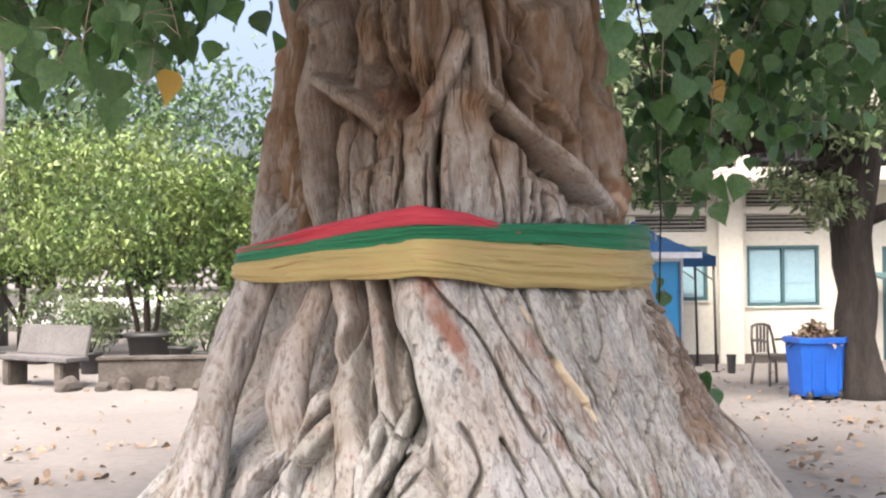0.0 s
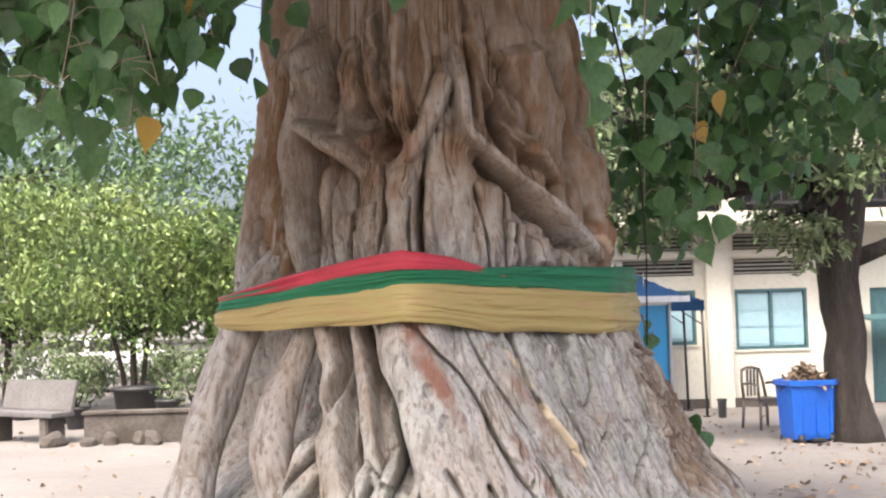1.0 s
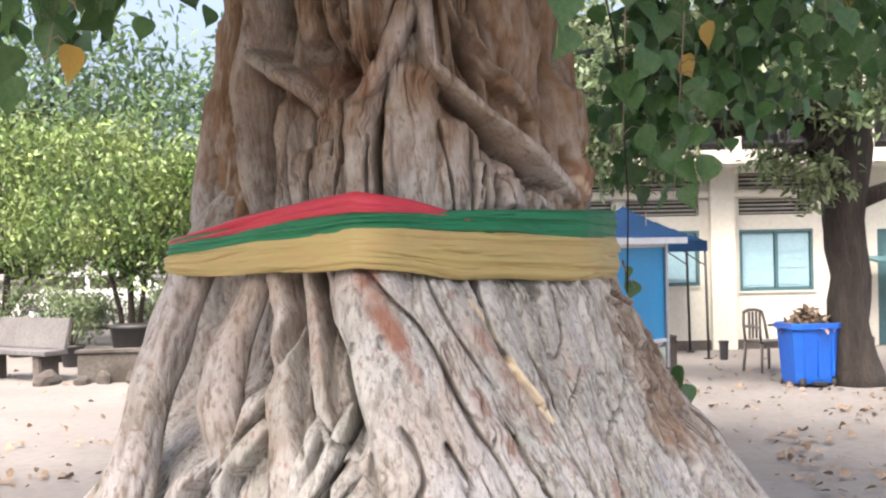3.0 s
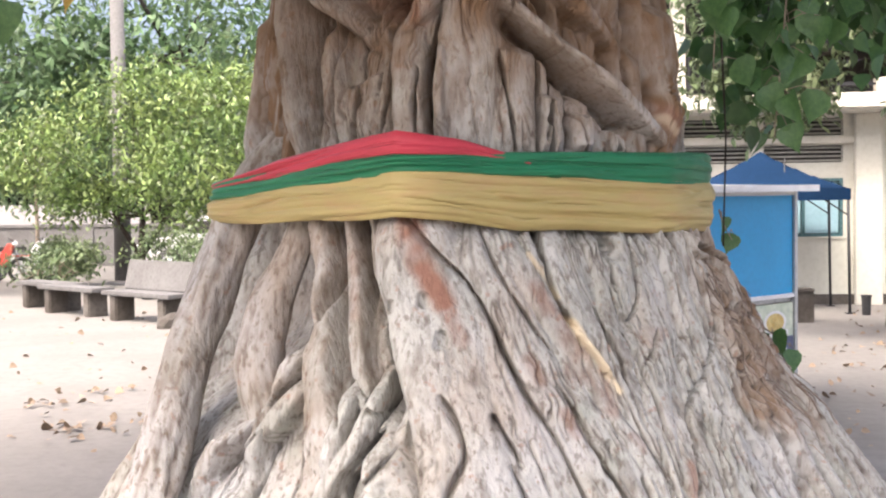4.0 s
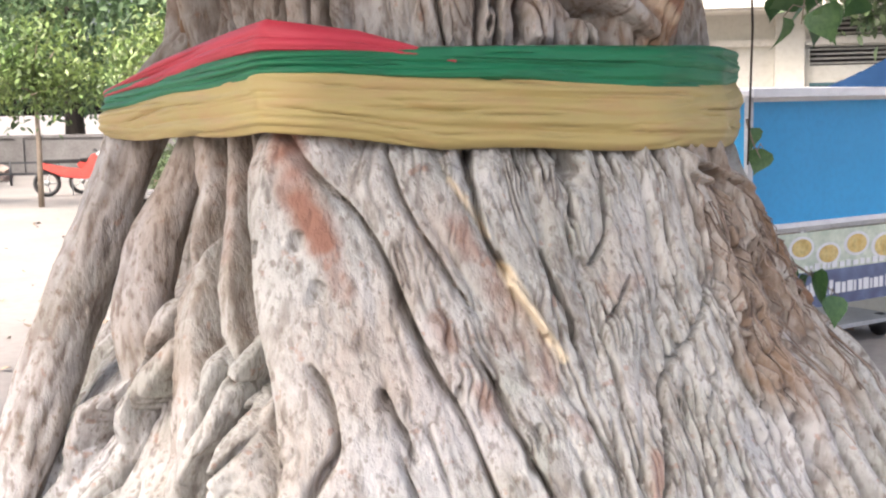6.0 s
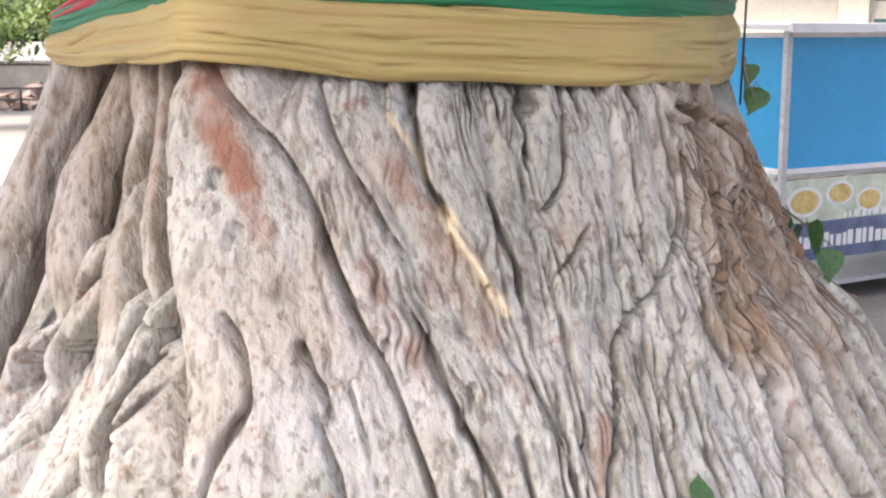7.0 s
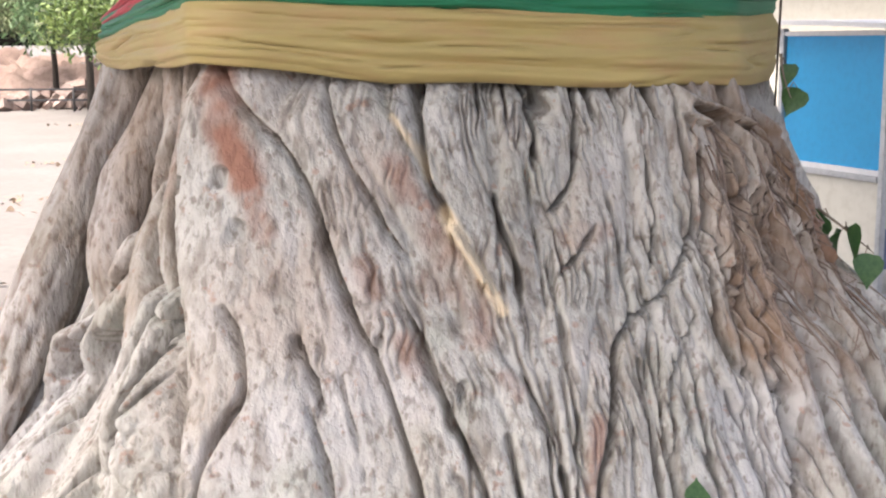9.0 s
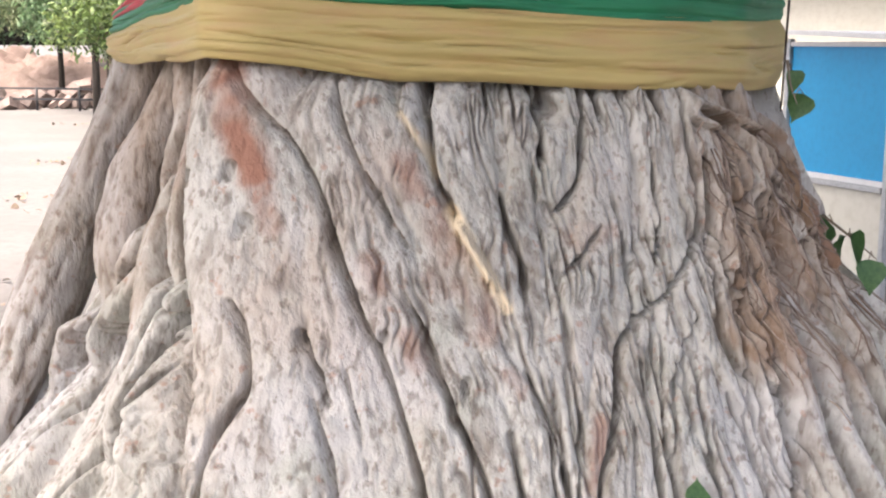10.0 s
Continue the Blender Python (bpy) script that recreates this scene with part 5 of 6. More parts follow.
# ---- waste bin, chair and pot ----
def build_bin():
    b = thing("waste_bin", 5.66, 15.28, 0, 8, "blue plastic waste bin heaped with dry leaves", "bin")
    bm = bmesh.new()
    rings = []

    def ring(half, z, cut=0.3):
        half *= 0.88
        c = half * (1 - cut)
        xy = [(c, -half), (half, -c), (half, c), (c, half), (-c, half), (-half, c), (-half, -c), (-c, -half)]
        return [bm.verts.new((x, y, z)) for x, y in xy]

    for half, z in ((0.285, 0.05), (0.30, 0.10), (0.345, 0.70), (0.35, 0.715), (0.375, 0.72), (0.375, 0.785), (0.345, 0.79), (0.335, 0.66)):
        rings.append(ring(half, z))
    for a, c in zip(rings, rings[1:]):
        for i in range(8):
            bm.faces.new((a[i], a[(i + 1) % 8], c[(i + 1) % 8], c[i]))
    bm.faces.new(rings[0][::-1])
    bm.faces.new(rings[-1])
    body = part("body", bm, BLUE_BIN, b)
    for a in (-0.18, 0.0, 0.18):
        part("rib", boxes((a - 0.018, a + 0.018, -0.305, -0.264, 0.14, 0.62), bevel=0.006), BLUE_BIN, body)
    for x in (-0.2, 0.2):
        w = tube("wheel", [(x - 0.03, -0.23, 0.06), (x + 0.03, -0.23, 0.06)], [0.06, 0.06], BLACK, b, 14)
    part("pedal", boxes((-0.09, 0.09, -0.32, -0.25, 0.03, 0.07), bevel=0.008), BLACK, b)
    rngb = np.random.default_rng(6)
    n = 520
    p = np.c_[rngb.normal(0, 0.15, n).clip(-0.33, 0.33), rngb.normal(0, 0.15, n).clip(-0.33, 0.33), np.zeros(n)]
    p[:, 2] = 0.70 + 0.26 * np.exp(-(p[:, 0] ** 2 + p[:, 1] ** 2) / 0.05) * rngb.uniform(0.2, 1, n)
    heap = leaf_cloud("dry_leaf_heap", p * (0.88, 0.88, 1) + (5.66, 15.28, 0), rngb.normal(size=(n, 3)) + (0, 0, 0.3), rngb.uniform(0.06, 0.15, n), LITTER, None, outline=LONG_LEAF, seed=9)
    tagged(heap, "heap of dry leaves and twigs in the bin", "leaf heap", kind="stuff")


build_bin()


def build_chair():
    c = thing("plastic_chair", 5.66, 17.0, 0, 20, "dark brown plastic garden chair beside the bin", "chair")
    part("seat", boxes((-0.21, 0.21, -0.20, 0.20, 0.40, 0.43), (-0.19, 0.19, -0.215, -0.19, 0.36, 0.42), bevel=0.012), PLASTIC, c)
    for x in (-0.19, 0.19):
        for y in (-0.18, 0.18):
            tube("leg", [(x * 1.15, y * 1.15, 0.0), (x, y, 0.40)], [0.018, 0.026], PLASTIC, c, 8)
        tube("armrest", [(x * 1.15, -0.20, 0.40), (x * 1.2, -0.19, 0.62), (x * 1.2, 0.0, 0.64), (x * 1.1, 0.20, 0.62)], [0.018, 0.022, 0.022, 0.018], PLASTIC, c, 8)
        tube("back_post", [(x, 0.19, 0.42), (x * 0.95, 0.24, 0.66), (x * 0.8, 0.27, 0.82)], [0.022, 0.02, 0.018], PLASTIC, c, 8)
    tube("back_rail", [(-0.16, 0.27, 0.81), (-0.06, 0.285, 0.845), (0.06, 0.285, 0.845), (0.16, 0.27, 0.81)], [0.022] * 4, PLASTIC, c, 8)
    for k in range(4):
        x = -0.09 + 0.06 * k
        part("back_slat", boxes((x - 0.018, x + 0.018, 0.225, 0.237, 0.44, 0.82)), PLASTIC, c)


build_chair()


def build_pot():
    bm = bmesh.new()
    prev = None
    for r, z in ((0.055, 0.0), (0.062, 0.02), (0.07, 0.26), (0.08, 0.265), (0.08, 0.29), (0.065, 0.29), (0.06, 0.2)):
        ring = [bm.verts.new((r * math.cos(a * math.pi / 8), r * math.sin(a * math.pi / 8), z)) for a in range(16)]
        if prev:
            for i in range(16):
                bm.faces.new((prev[i], prev[(i + 1) % 16], ring[(i + 1) % 16], ring[i]))
        else:
            bm.faces.new(ring[::-1])
        prev = ring
    bm.faces.new(prev)
    p = part("bucket", bm, BLACK, None, smooth=False)
    p.matrix_basis = pose(5.56, 18.75, 0)
    tagged(p, "small black bucket beside the tent pole", "bucket")


build_pot()


# ---- trees ----
def tree(name, x, y, stems, blobs, count, leaf, size, bark, label, spread=0.30, clumps=26, seed=0, category="tree"):
    """stems: runs of (dx, dy, z, radius). blobs: ellipsoids of the crown about the tree's foot."""
    rngt = np.random.default_rng(seed)
    t = thing(name, x, y, 0, 0, label, category)
    for k, run in enumerate(stems):
        tube("trunk" if k == 0 else "limb", [r[:3] for r in run], [r[3] for r in run], bark, t, 18, 0.22, seed=seed + k)
    top = max(stems[0], key=lambda r: r[2])
    for k, b in enumerate(blobs):
        for j in range(3):
            end = np.array(b[:3]) + rngt.normal(size=3) * np.array(b[3:6]) * 0.45
            mid = (np.array(top[:3]) + end) / 2 + rngt.normal(size=3) * 0.12
            tube("twig", [top[:3], mid, end], [max(top[3] * 0.5, 0.02), max(top[3] * 0.3, 0.014), 0.008], bark, t, 6, seed=j)
    pts = crown_points(rngt, blobs, count, spread, clumps)
    ways = rngt.normal(size=pts.shape) + (0, 0, -0.25)
    leaf_cloud("crown", pts, ways, size * rngt.uniform(0.7, 1.3, len(pts)), leaf, t, seed=seed)
    return t


tree("yard_tree", 6.22, 15.25,
     [[(0.05, 0, -0.05, 0.40), (0.02, 0, 0.12, 0.32), (0.0, 0, 0.35, 0.28), (-0.04, 0, 0.7, 0.25), (-0.06, 0, 1.05, 0.26), (-0.03, 0, 1.35, 0.245), (-0.06, 0, 1.7, 0.26), (-0.09, 0, 2.05, 0.25), (-0.06, 0, 2.4, 0.29), (-0.10, 0, 2.7, 0.33), (-0.07, 0, 3.0, 0.34), (0, 0, 3.4, 0.25)],
      [(0.0, 0, 2.25, 0.12), (0.45, -0.1, 2.42, 0.10), (0.85, -0.1, 2.62, 0.08), (1.6, 0, 3.1, 0.05)],
      [(-0.1, 0, 2.9, 0.16), (-0.9, -0.2, 3.45, 0.11), (-1.9, -0.3, 3.7, 0.07), (-2.7, -0.2, 3.9, 0.04)],
      [(0, 0, 3.1, 0.2), (0.2, 0.5, 4.2, 0.14), (0.4, 0.8, 5.4, 0.07)],
      [(-0.2, 0, 3.2, 0.15), (-0.7, -0.6, 4.2, 0.1), (-1.2, -1.0, 5.0, 0.05)]],
     [(-2.6, -0.2, 4.2, 1.4, 1.2, 1.0), (-0.9, -0.8, 3.65, 1.1, 0.8, 0.55), (-0.6, -0.2, 4.7, 1.8, 1.6, 0.9), (1.4, -0.3, 4.0, 1.4, 1.2, 0.9), (0.6, 0.6, 5.8, 2.2, 2.0, 1.1), (-2.75, 0.2, 3.15, 0.75, 0.7, 0.55), (-0.58, -0.55, 2.52, 0.34, 0.3, 0.30, 0.14), (-1.05, -0.5, 2.72, 0.5, 0.3, 0.20, 0.14)],
     19000, LEAF_DEEP, 0.13, DARK_BARK, "dark-barked yard tree with small glossy leaves", 0.30, 24, 31)
tree("yard_tree", 2.9, 24.5 + 3.5, [[(0, 0, 0, 0.2), (0, 0, 2, 0.16), (0.1, 0, 4, 0.12)]], [(0, 0, 7.2, 2.6, 2.0, 1.4)], 3000, LEAF_DEEP, 0.2, DARK_BARK, "leafy tree standing behind the school building", 0.3, 20, 32)

SHRUB = "bushy young tree with sunlit yellow-green leaves"
tree("small_tree", -4.3, 22.4,
     [[(0, 0, 0, 0.07), (0.02, 0, 0.6, 0.06), (0.0, 0, 1.5, 0.05)], [(0.08, 0, 0, 0.05), (0.2, 0, 0.8, 0.045), (0.3, 0, 1.6, 0.035)], [(-0.08, 0, 0, 0.05), (-0.2, 0.05, 0.8, 0.045), (-0.4, 0, 1.7, 0.035)]],
     [(-0.3, 0, 2.7, 1.6, 1.4, 1.25), (0.9, -0.2, 2.3, 0.9, 0.9, 1.0), (-1.2, 0.2, 2.3, 1.1, 1.0, 0.9), (0.0, 0, 3.5, 1.2, 1.1, 0.7), (1.3, 0, 3.1, 0.7, 0.8, 0.7), (0.1, -0.1, 1.75, 0.75, 0.6, 0.5, 0.5), (1.7, -0.3, 1.9, 0.6, 0.6, 0.7, 0.6)],
     15000, LEAF_SHRUB, 0.125, STEM, SHRUB, 0.30, 26, 41)
tree("small_tree", -7.6, 25.6,
     [[(0, 0, 0, 0.10), (0, 0, 0.7, 0.08), (0.05, 0, 1.5, 0.06)], [(0, 0, 0.6, 0.06), (0.45, 0, 1.3, 0.05), (0.7, 0, 1.9, 0.03)], [(0, 0, 0.6, 0.06), (-0.45, 0, 1.3, 0.05), (-0.7, 0, 1.9, 0.03)]],
     [(0, 0, 3.0, 1.9, 1.7, 1.4), (-1.6, 0, 2.7, 1.4, 1.2, 1.1), (1.4, -0.2, 2.9, 1.4, 1.2, 1.1), (0.2, 0, 4.1, 1.4, 1.3, 0.7), (0.9, -0.3, 1.9, 0.9, 0.7, 0.45, 0.5), (-0.9, -0.2, 1.8, 0.9, 0.7, 0.45, 0.5)],
     14000, LEAF_SHRUB, 0.135, STEM, SHRUB, 0.30, 26, 42)
for k, (x, y, h) in enumerate(((-10.9, 22.8, 1.0), (-13.6, 22.6, 0.85), (-11.4, 29.0, 1.1))):
    tree("sapling", x, y, [[(0, 0, 0, 0.055), (0.02, 0, 1.2, 0.045), (0, 0, 2.2 * h, 0.03)]], [(0, 0, 2.9 * h, 1.1, 1.0, 0.85), (0.5, 0.2, 2.4 * h, 0.7, 0.7, 0.5), (-0.5, -0.1, 2.5 * h, 0.7, 0.7, 0.55)],
         3600, LEAF_SHRUB, 0.14, TWIG, "slender young tree with a thin bare stem", 0.30, 20, 50 + k)
for k, (x, y, r, h) in enumerate(((-17.5, 36, 4.6, 11.5), (-10.5, 37, 4.6, 12.5), (-5.6, 41, 3.0, 9.0), (-1.0, 44, 4.0, 6.6), (-25, 38, 5.0, 11.0), (-32, 36, 5.0, 8.0), (3.5, 46, 4.0, 7.2), (-14, 46, 5, 10.0), (-21.5, 47, 5, 9.5))):
    tree("tall_tree", x, y, [[(0, 0, 0, 0.35), (0, 0, 1.6, 0.28), (0.1, 0, 0.5 * h, 0.2)]], [(0, 0, 0.62 * h, r, r * 0.7, 0.30 * h), (r * 0.5, -0.5, 0.42 * h, r * 0.6, r * 0.5, 0.22 * h), (-r * 0.5, -0.6, 0.40 * h, r * 0.6, r * 0.5, 0.2 * h)],
         6600, LEAF_FAR, 0.34, DARK_BARK, "broad green tree along the far side of the yard", 0.28, 30, 60 + k)

for k, (x, y) in enumerate(((-17.1, 26.5), (-19.4, 30.0), (-21.6, 30.6))):
    tree("small_tree", x, y, [[(0, 0, 0, 0.10), (0.03, 0, 1.0, 0.085), (0, 0, 2.1, 0.07)]], [(0, 0, 3.0, 1.7, 1.4, 0.95), (-1.2, 0.3, 2.8, 1.1, 1.0, 0.8), (0.8, 0, 2.5, 0.8, 0.7, 0.55)],
         5200, LEAF_DEEP if k else LEAF_FAR, 0.17, DARK_BARK, "spreading young tree with a dark stem by the rubble", 0.30, 22, 70 + k)


for k, (x, y, r) in enumerate(((-8.6, 23.8, 0.55), (-6.0, 24.6, 0.6), (-3.2, 24.2, 0.5), (-1.7, 23.2, 0.55), (-9.9, 25.6, 0.6), (-5.2, 27.0, 0.6))):
    tree("low_shrub", x, y, [[(0, 0, 0, 0.03), (0, 0, 0.3, 0.02)]], [(0, 0, 0.5, r * 1.3, r, 0.36), (0.4, 0.1, 0.75, r * 0.7, r * 0.6, 0.3)], 1500, LEAF_DEEP, 0.11, TWIG, "low bushy shrub in the planting bed", 0.32, 16, 80 + k, "shrub")


# ---- benches and planter ----
def build_bench(x, y, turn, back=True):
    b = thing("concrete_bench", x, y, 0, turn, "weathered concrete bench with thick legs" + (" and backrest" if back else ""), "bench", "benches along the yard")
    part("seat", boxes((-0.85, 0.85, -0.21, 0.21, 0.39, 0.46), bevel=0.015), CONCRETE, b)
    for px in (-0.6, 0.6):
        bm = bmesh.new()
        box(bm, px - 0.09, px + 0.09, -0.17, 0.17, 0.0, 0.39, bevel=0.02)
        part("leg", bm, CEMENT_DARK, b)
    if back:
        bm = bmesh.new()
        box(bm, -0.80, 0.80, -0.03, 0.03, 0.0, 0.46, bevel=0.012, m=pose(0, 0.20, 0.455, -14, 0, 0))
        part("backrest", bm, CONCRETE, b)


build_bench(-4.95, 18.15, -36)
build_bench(-6.55, 19.45, -38, False)
build_bench(-7.4, 20.5, -38, False)
part_wall = part("planter_wall", boxes((-3.95, 4.6, -0.12, 0.12, 0, 0.42), (-3.98, 4.6, -0.15, 0.15, 0.42, 0.47), bevel=0.012), CEMENT_DARK)
part_wall.matrix_basis = pose(0, 17.75, 0, 0, 0, 1.5)
tagged(part_wall, "low stained concrete planter wall edging the yard", "planter wall", kind="structure")
tub = tube("plant_tub", [(0, 0, 0), (0, 0, 0.06), (0, 0, 0.5), (0, 0, 0.52), (0, 0, 0.58)], [0.34, 0.38, 0.44, 0.48, 0.48], BLACK, None, 20)
tub.matrix_basis = pose(-4.05, 21.7, 0)
tagged(tub, "large round black plant tub by the young tree", "plant tub")
low = part("compound_wall", boxes((-60, 3, -0.1, 0.1, 0, 1.1), (-60, 3, -0.14, 0.14, 1.1, 1.18), *[(-60 + 3 * k, -59.7 + 3 * k, -0.16, -0.102, 0, 1.1) for k in range(21)]), CONCRETE)
low.matrix_basis = pose(0, 33.5, 0)
tagged(low, "long grey compound wall with shallow piers", "wall", kind="structure")
post = tube("utility_pole", [(0, 0, 0), (0, 0, 3), (0, 0, 7.0)], [0.20, 0.18, 0.15], CONCRETE, None, 12)
post.matrix_basis = pose(-8.7, 27.5, 0)
tagged(post, "pale round concrete utility pole among the trees", "pole")


def build_potted_plant(x, y, r, h, leaves, seed):
    """A dark plastic pot with a rim, soil and a small bushy plant."""
    p = thing("potted_plant", x, y, 0, 0, "small bushy plant in a dark plastic pot", "potted plant", "potted plants behind the planter wall")
    tube("pot", [(0, 0, 0), (0, 0, 0.02), (0, 0, h), (0, 0, h + 0.01), (0, 0, h + 0.05)], [r * 0.72, r * 0.76, r * 0.95, r * 1.06, r * 1.06], BLACK, p, 18)
    rngp = np.random.default_rng(seed)
    for k in range(4):
        a = k * 1.6 + seed
        tube("stem", [(0, 0, h), (0.10 * math.cos(a), 0.10 * math.sin(a), h + 0.25), (0.22 * math.cos(a), 0.22 * math.sin(a), h + 0.5)], [0.014, 0.011, 0.006], STEM, p, 6)
    pts = crown_points(rngp, [(0, 0, h + 0.42, r * 1.5, r * 1.4, 0.30), (0.1, 0, h + 0.7, r, r, 0.2)], leaves, 0.36, 12)
    leaf_cloud("foliage", pts, rngp.normal(size=pts.shape) + (0, 0, 0.2), rngp.uniform(0.06, 0.12, len(pts)), LEAF_DEEP, p, seed=seed)


for k, (x, y, r, h) in enumerate(((-5.35, 21.2, 0.26, 0.42), (-3.3, 20.6, 0.24, 0.36), (-2.75, 19.6, 0.22, 0.34), (-4.75, 20.2, 0.20, 0.30), (-2.2, 20.9, 0.28, 0.44), (-6.3, 22.4, 0.26, 0.40))):
    build_potted_plant(x, y, r, h, 620, 90 + k)
# broken edging stones along the foot of the planter wall
stone_rng = random.Random(23)
for k in range(13):
    bm = bmesh.new()
    w, d, h = stone_rng.uniform(0.12, 0.26), stone_rng.uniform(0.10, 0.18), stone_rng.uniform(0.08, 0.17)
    bmesh.ops.create_icosphere(bm, subdivisions=2, radius=1.0)
    for v in bm.verts:
        v.co *= 1 + 0.25 * noise.noise(v.co * 1.7 + Vector((k * 3.0, 0, 0)))
        v.co = Vector((v.co.x * w, v.co.y * d, max(v.co.z, -0.5) * h))
    stone = part("stone", bm, CEMENT_DARK)
    stone.matrix_basis = pose(-4.1 + 0.30 * k + stone_rng.uniform(-0.3, 0.3), 17.42 + stone_rng.uniform(-0.10, 0.08), 0.35 * h, 0, 0, stone_rng.uniform(0, 180))
    tagged(stone, "rough brown-grey stone lying by the planter wall", "stone", "stones along the planter wall")


# ---- parked vehicles ----
def build_car(x, y, turn, paint, label):
    c = thing("car", x, y, 0, turn, label, "car")
    bm = bmesh.new()
    prof = [(-2.05, 0.35), (-2.1, 0.62), (-2.0, 0.82), (-1.15, 0.92), (-0.55, 1.40), (0.95, 1.42), (1.65, 0.95), (2.0, 0.9), (2.08, 0.55), (2.0, 0.35)]
    sides = []
    for yy in (-0.82, 0.82):
        sides.append([bm.verts.new((px, yy * (0.86 if pz > 1.2 else 1.0), pz)) for px, pz in prof])
    n = len(prof)
    for i in range(n):
        bm.faces.new((sides[0][i], sides[0][(i + 1) % n], sides[1][(i + 1) % n], sides[1][i]))
    bm.faces.new(sides[0][::-1])
    bm.faces.new(sides[1])
    bmesh.ops.bevel(bm, geom=list(bm.edges), offset=0.05, segments=2, affect="EDGES")
    body = part("body", bm, paint, c, smooth=False)
    for r in ((-0.95, -0.1, -0.80, -0.765, 0.98, 1.30), (0.0, 0.9, -0.80, -0.765, 0.98, 1.30), (-0.95, -0.1, 0.765, 0.80, 0.98, 1.30), (0.0, 0.9, 0.765, 0.80, 0.98, 1.30)):
        part("window", boxes(r, bevel=0.01), DARK, body, "dark tinted side window")
    for wx in (-1.3, 1.3):
        for wy in (-0.80, 0.80):
            w = tube("wheel", [(wx, wy - 0.09, 0.32), (wx, wy + 0.09, 0.32)], [0.32, 0.32], BLACK, c, 20)
            tube("rim", [(wx, wy - 0.10, 0.32), (wx, wy + 0.10, 0.32)], [0.19, 0.19], METAL, w, 16)
    for wy in (-0.6, 0.6):
        part("headlight", boxes((-2.11, -2.04, wy - 0.14, wy + 0.14, 0.62, 0.76), bevel=0.02), WHITE, c)
    part("bumper", boxes((-2.16, -2.06, -0.8, 0.8, 0.34, 0.52), bevel=0.03), BLACK, c)


build_car(-7.0, 30.2, 10, WHITE, "white saloon car parked by the compound wall")
build_car(-2.6, 30.0, -8, WHITE, "white saloon car parked beyond the planter")


def build_motorbike(x, y, turn, paint, label):
    m = thing("motorbike", x, y, 0, turn, label, "motorbike", "parked motorbikes")
    for wx in (-0.62, 0.62):
        bm = bmesh.new()
        rings = []
        for i in range(20):
            a = 2 * math.pi * i / 20
            rings.append([bm.verts.new((wx + (0.25 + 0.045 * math.cos(b)) * math.cos(a), 0.045 * math.sin(b), 0.295 + (0.25 + 0.045 * math.cos(b)) * math.sin(a))) for b in (0, 1.57, 3.14, 4.71)])
        for i in range(20):
            for k in range(4):
                bm.faces.new((rings[i][k], rings[(i + 1) % 20][k], rings[(i + 1) % 20][(k + 1) % 4], rings[i][(k + 1) % 4]))
        w = part("wheel", bm, BLACK, m, smooth=True)
        tube("rim", [(wx, -0.03, 0.295), (wx, 0.03, 0.295)], [0.06, 0.06], METAL, w, 12)
        for k in range(5):
            a = k * 2 * math.pi / 5
            tube("spoke", [(wx, 0, 0.295), (wx + 0.22 * math.cos(a), 0, 0.295 + 0.22 * math.sin(a))], [0.012, 0.012], METAL, w, 5)
    bm = bmesh.new()
    prof = [(-0.72, 0.62), (-0.30, 0.42), (0.18, 0.36), (0.34, 0.40), (0.48, 0.86), (0.36, 0.92), (0.14, 0.56), (-0.15, 0.62), (-0.70, 0.74)]
    s = [[bm.verts.new((px, w, pz)) for px, pz in prof] for w in (-0.12, 0.12)]
    for i in range(len(prof)):
        bm.faces.new((s[0][i], s[0][(i + 1) % len(prof)], s[1][(i + 1) % len(prof)], s[1][i]))
    bm.faces.new(s[0][::-1])
    bm.faces.new(s[1])
    bmesh.ops.bevel(bm, geom=list(bm.edges), offset=0.025, segments=2, affect="EDGES")
    part("body", bm, paint, m)
    part("seat", boxes((-0.68, 0.10, -0.12, 0.12, 0.72, 0.80), bevel=0.03), BLACK, m)
    tube("fork", [(0.62, 0, 0.30), (0.46, 0, 0.92)], [0.03, 0.03], METAL, m, 8)
    tube("handlebar", [(0.40, -0.32, 1.0), (0.45, 0, 0.96), (0.40, 0.32, 1.0)], [0.016] * 3, BLACK, m, 8)
    part("headlight", boxes((0.46, 0.56, -0.08, 0.08, 0.84, 0.96), bevel=0.03), WHITE, m)
    part("mudguard", boxes((0.42, 0.84, -0.055, 0.055, 0.60, 0.63), bevel=0.01), paint, m)
    tube("stand", [(-0.1, 0.0, 0.36), (-0.1, 0.2, 0.0)], [0.012, 0.012], METAL, m, 6)


build_motorbike(-11.7, 25.6, 25, RED_PAINT, "red step-through motorbike parked on its stand")
build_motorbike(-11.3, 26.4, 30, RED_PAINT, "red step-through motorbike parked on its stand")
build_motorbike(-11.0, 27.3, 35, WHITE, "white step-through motorbike parked on its stand")


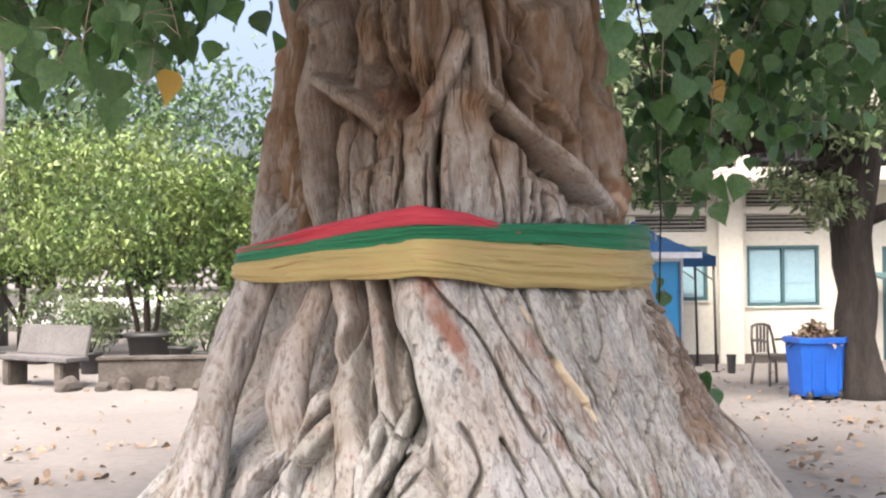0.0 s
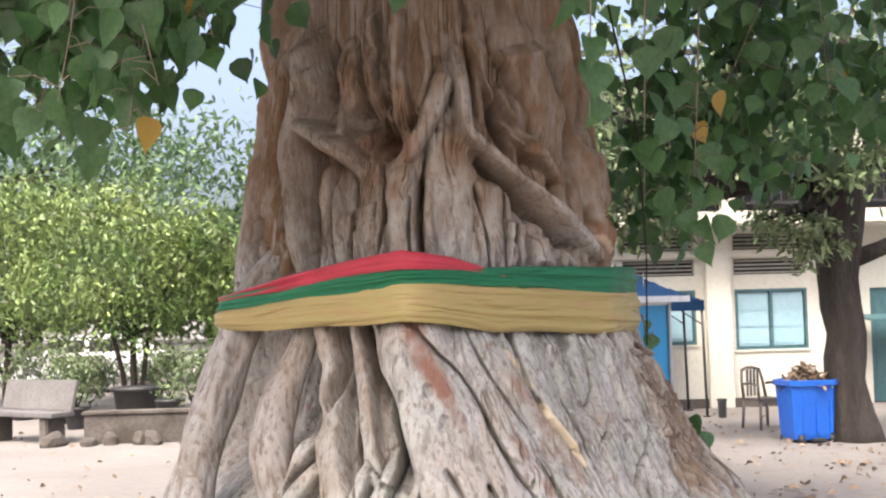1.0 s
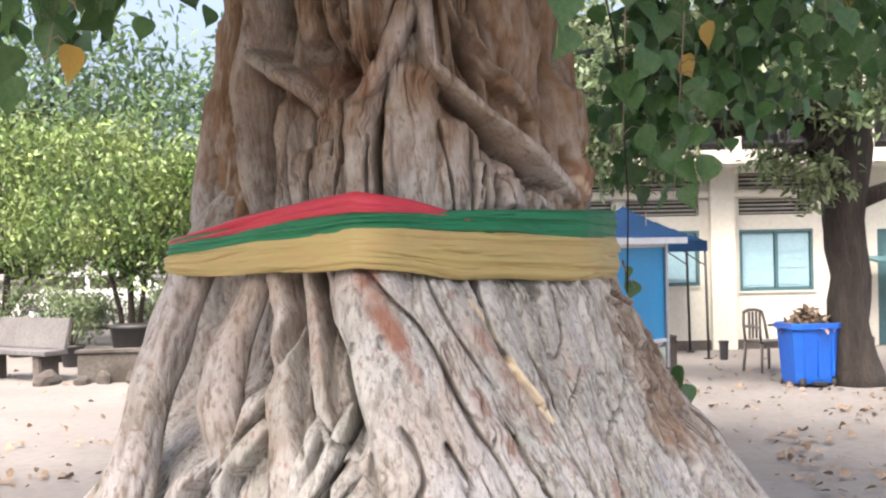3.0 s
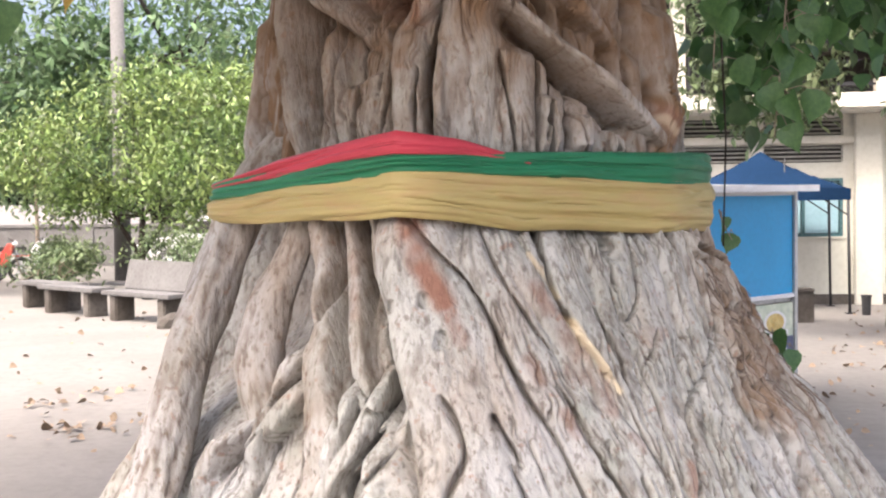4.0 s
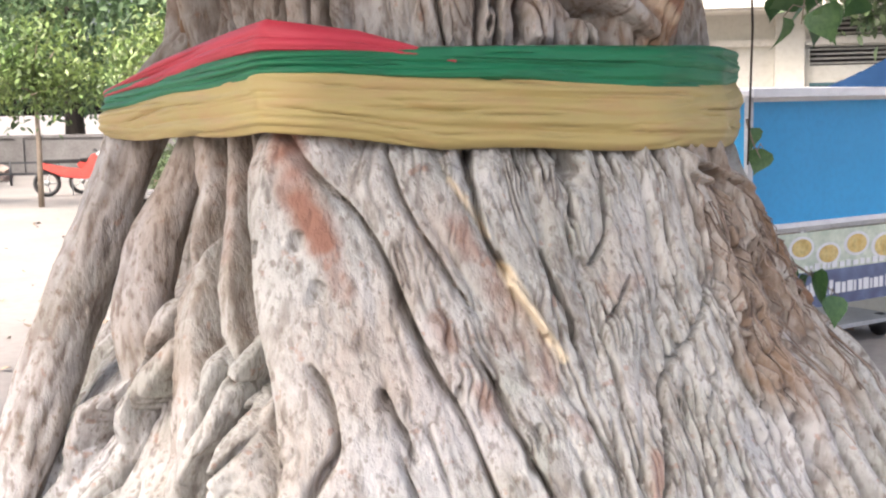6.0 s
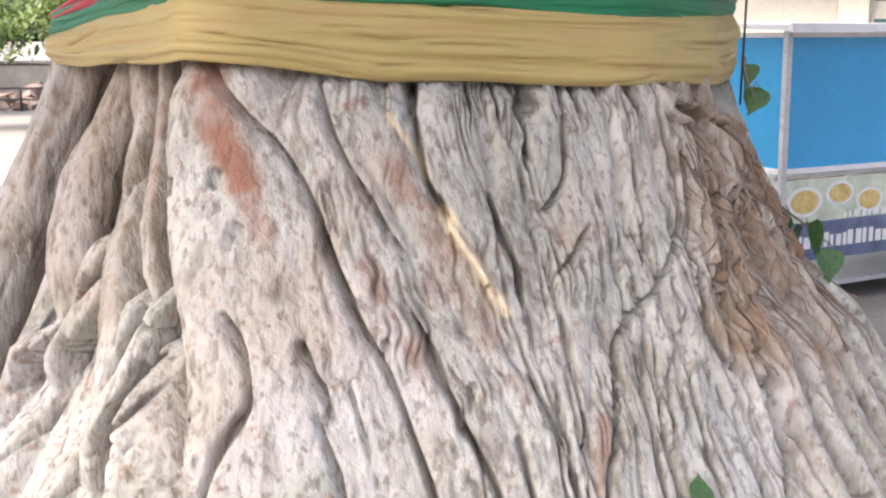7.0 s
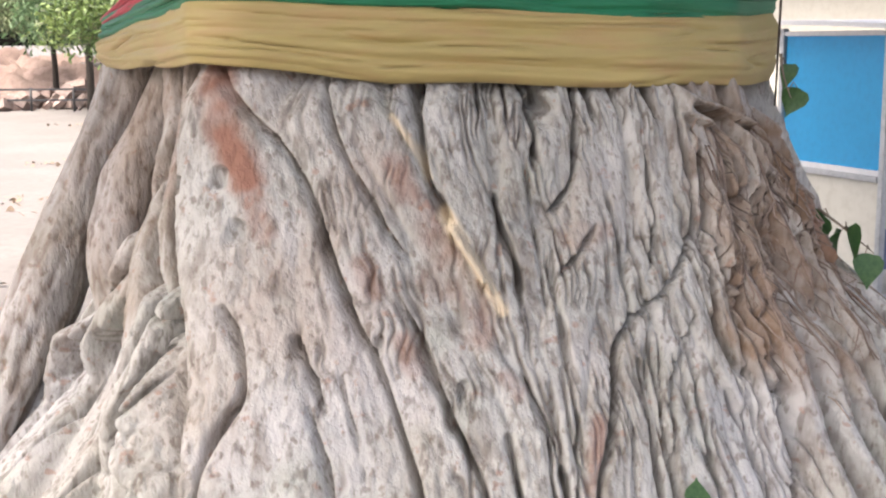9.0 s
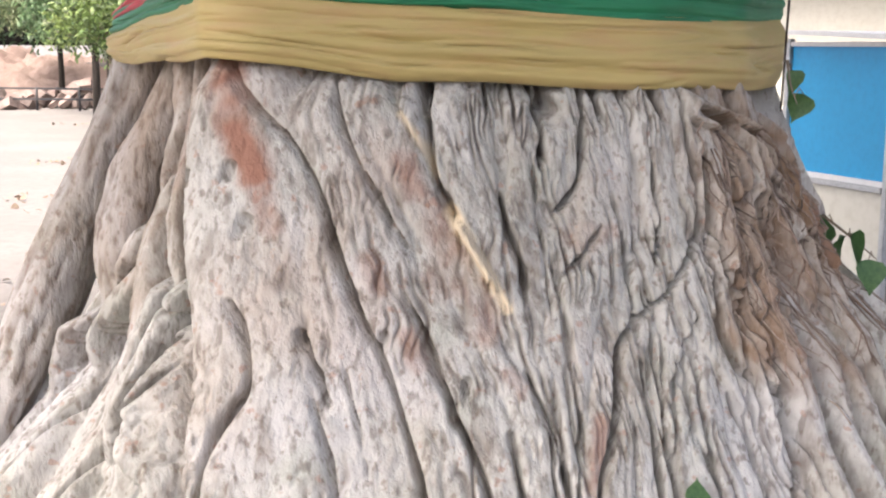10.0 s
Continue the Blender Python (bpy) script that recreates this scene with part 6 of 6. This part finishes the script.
# ---- earth mound and low fence far off ----
def build_mound():
    n, verts, faces = 90, [], []
    for j in range(n):
        for i in range(n):
            u, v = 2 * i / (n - 1) - 1, 2 * j / (n - 1) - 1
            h = max(0.0, 1 - (u * u + v * v)) ** 0.8
            z = 1.35 * h * (1 + 0.5 * noise.noise((u * 3, v * 3, 1))) + 0.55 * h * noise.noise((u * 9, v * 9, 2)) + 0.25 * h * noise.noise((u * 22, v * 22, 5))
            verts.append((u * 6.0, v * 3.0, z - 0.02))
    for j in range(n - 1):
        for i in range(n - 1):
            faces.append((j * n + i, j * n + i + 1, (j + 1) * n + i + 1, (j + 1) * n + i))
    m = mesh_object("earth_mound", verts, faces, PINK_EARTH, smooth=True)
    m.matrix_basis = pose(-25.0, 33.0, 0, 0, 0, 30)
    tagged(m, "mound of loose pinkish earth and rubble", "mound")


build_mound()


def build_rubble():
    """Broken blocks and bricks tipped in front of the mound."""
    rng = random.Random(17)
    verts, faces = [], []
    for _ in range(230):
        x, y = rng.uniform(-4.5, 4.5), rng.gauss(0, 0.7)
        s = rng.uniform(0.08, 0.30)
        heap = 0.75 * math.exp(-(y / 0.7) ** 2) * (0.6 + 0.4 * math.sin(1.7 * x)) * rng.random()
        m = pose(x, y, heap + s * 0.3, rng.uniform(-40, 40), rng.uniform(-40, 40), rng.uniform(0, 180))
        k = len(verts)
        for c in [(i, j, h) for i in (-1, 1) for j in (-1, 1) for h in (-1, 1)]:
            verts.append(m @ Vector((c[0] * s * rng.uniform(0.7, 1.1), c[1] * s * rng.uniform(0.4, 0.7), c[2] * s * rng.uniform(0.3, 0.5))))
        faces += [tuple(k + i for i in f) for f in ((0, 1, 3, 2), (4, 6, 7, 5), (0, 4, 5, 1), (2, 3, 7, 6), (0, 2, 6, 4), (1, 5, 7, 3))]
    r = mesh_object("rubble", verts, faces, RUBBLE)
    r.matrix_basis = pose(-21.0, 29.2, 0, 0, 0, 14)
    tagged(r, "heap of broken pinkish bricks and pale blocks", "rubble", kind="stuff")


build_rubble()


def build_fence():
    f = thing("low_fence", -20.0, 27.7, 0, 14, "low dark rail fence across the yard", "fence")
    for x in range(-7, 8):
        tube("post", [(x * 1.2, 0, 0), (x * 1.2, 0, 0.62)], [0.035, 0.03], POLE, f, 6)
    for z in (0.3, 0.58):
        part("rail", boxes((-8.5, 8.5, -0.02, 0.02, z - 0.025, z + 0.025)), POLE, f)


build_fence()
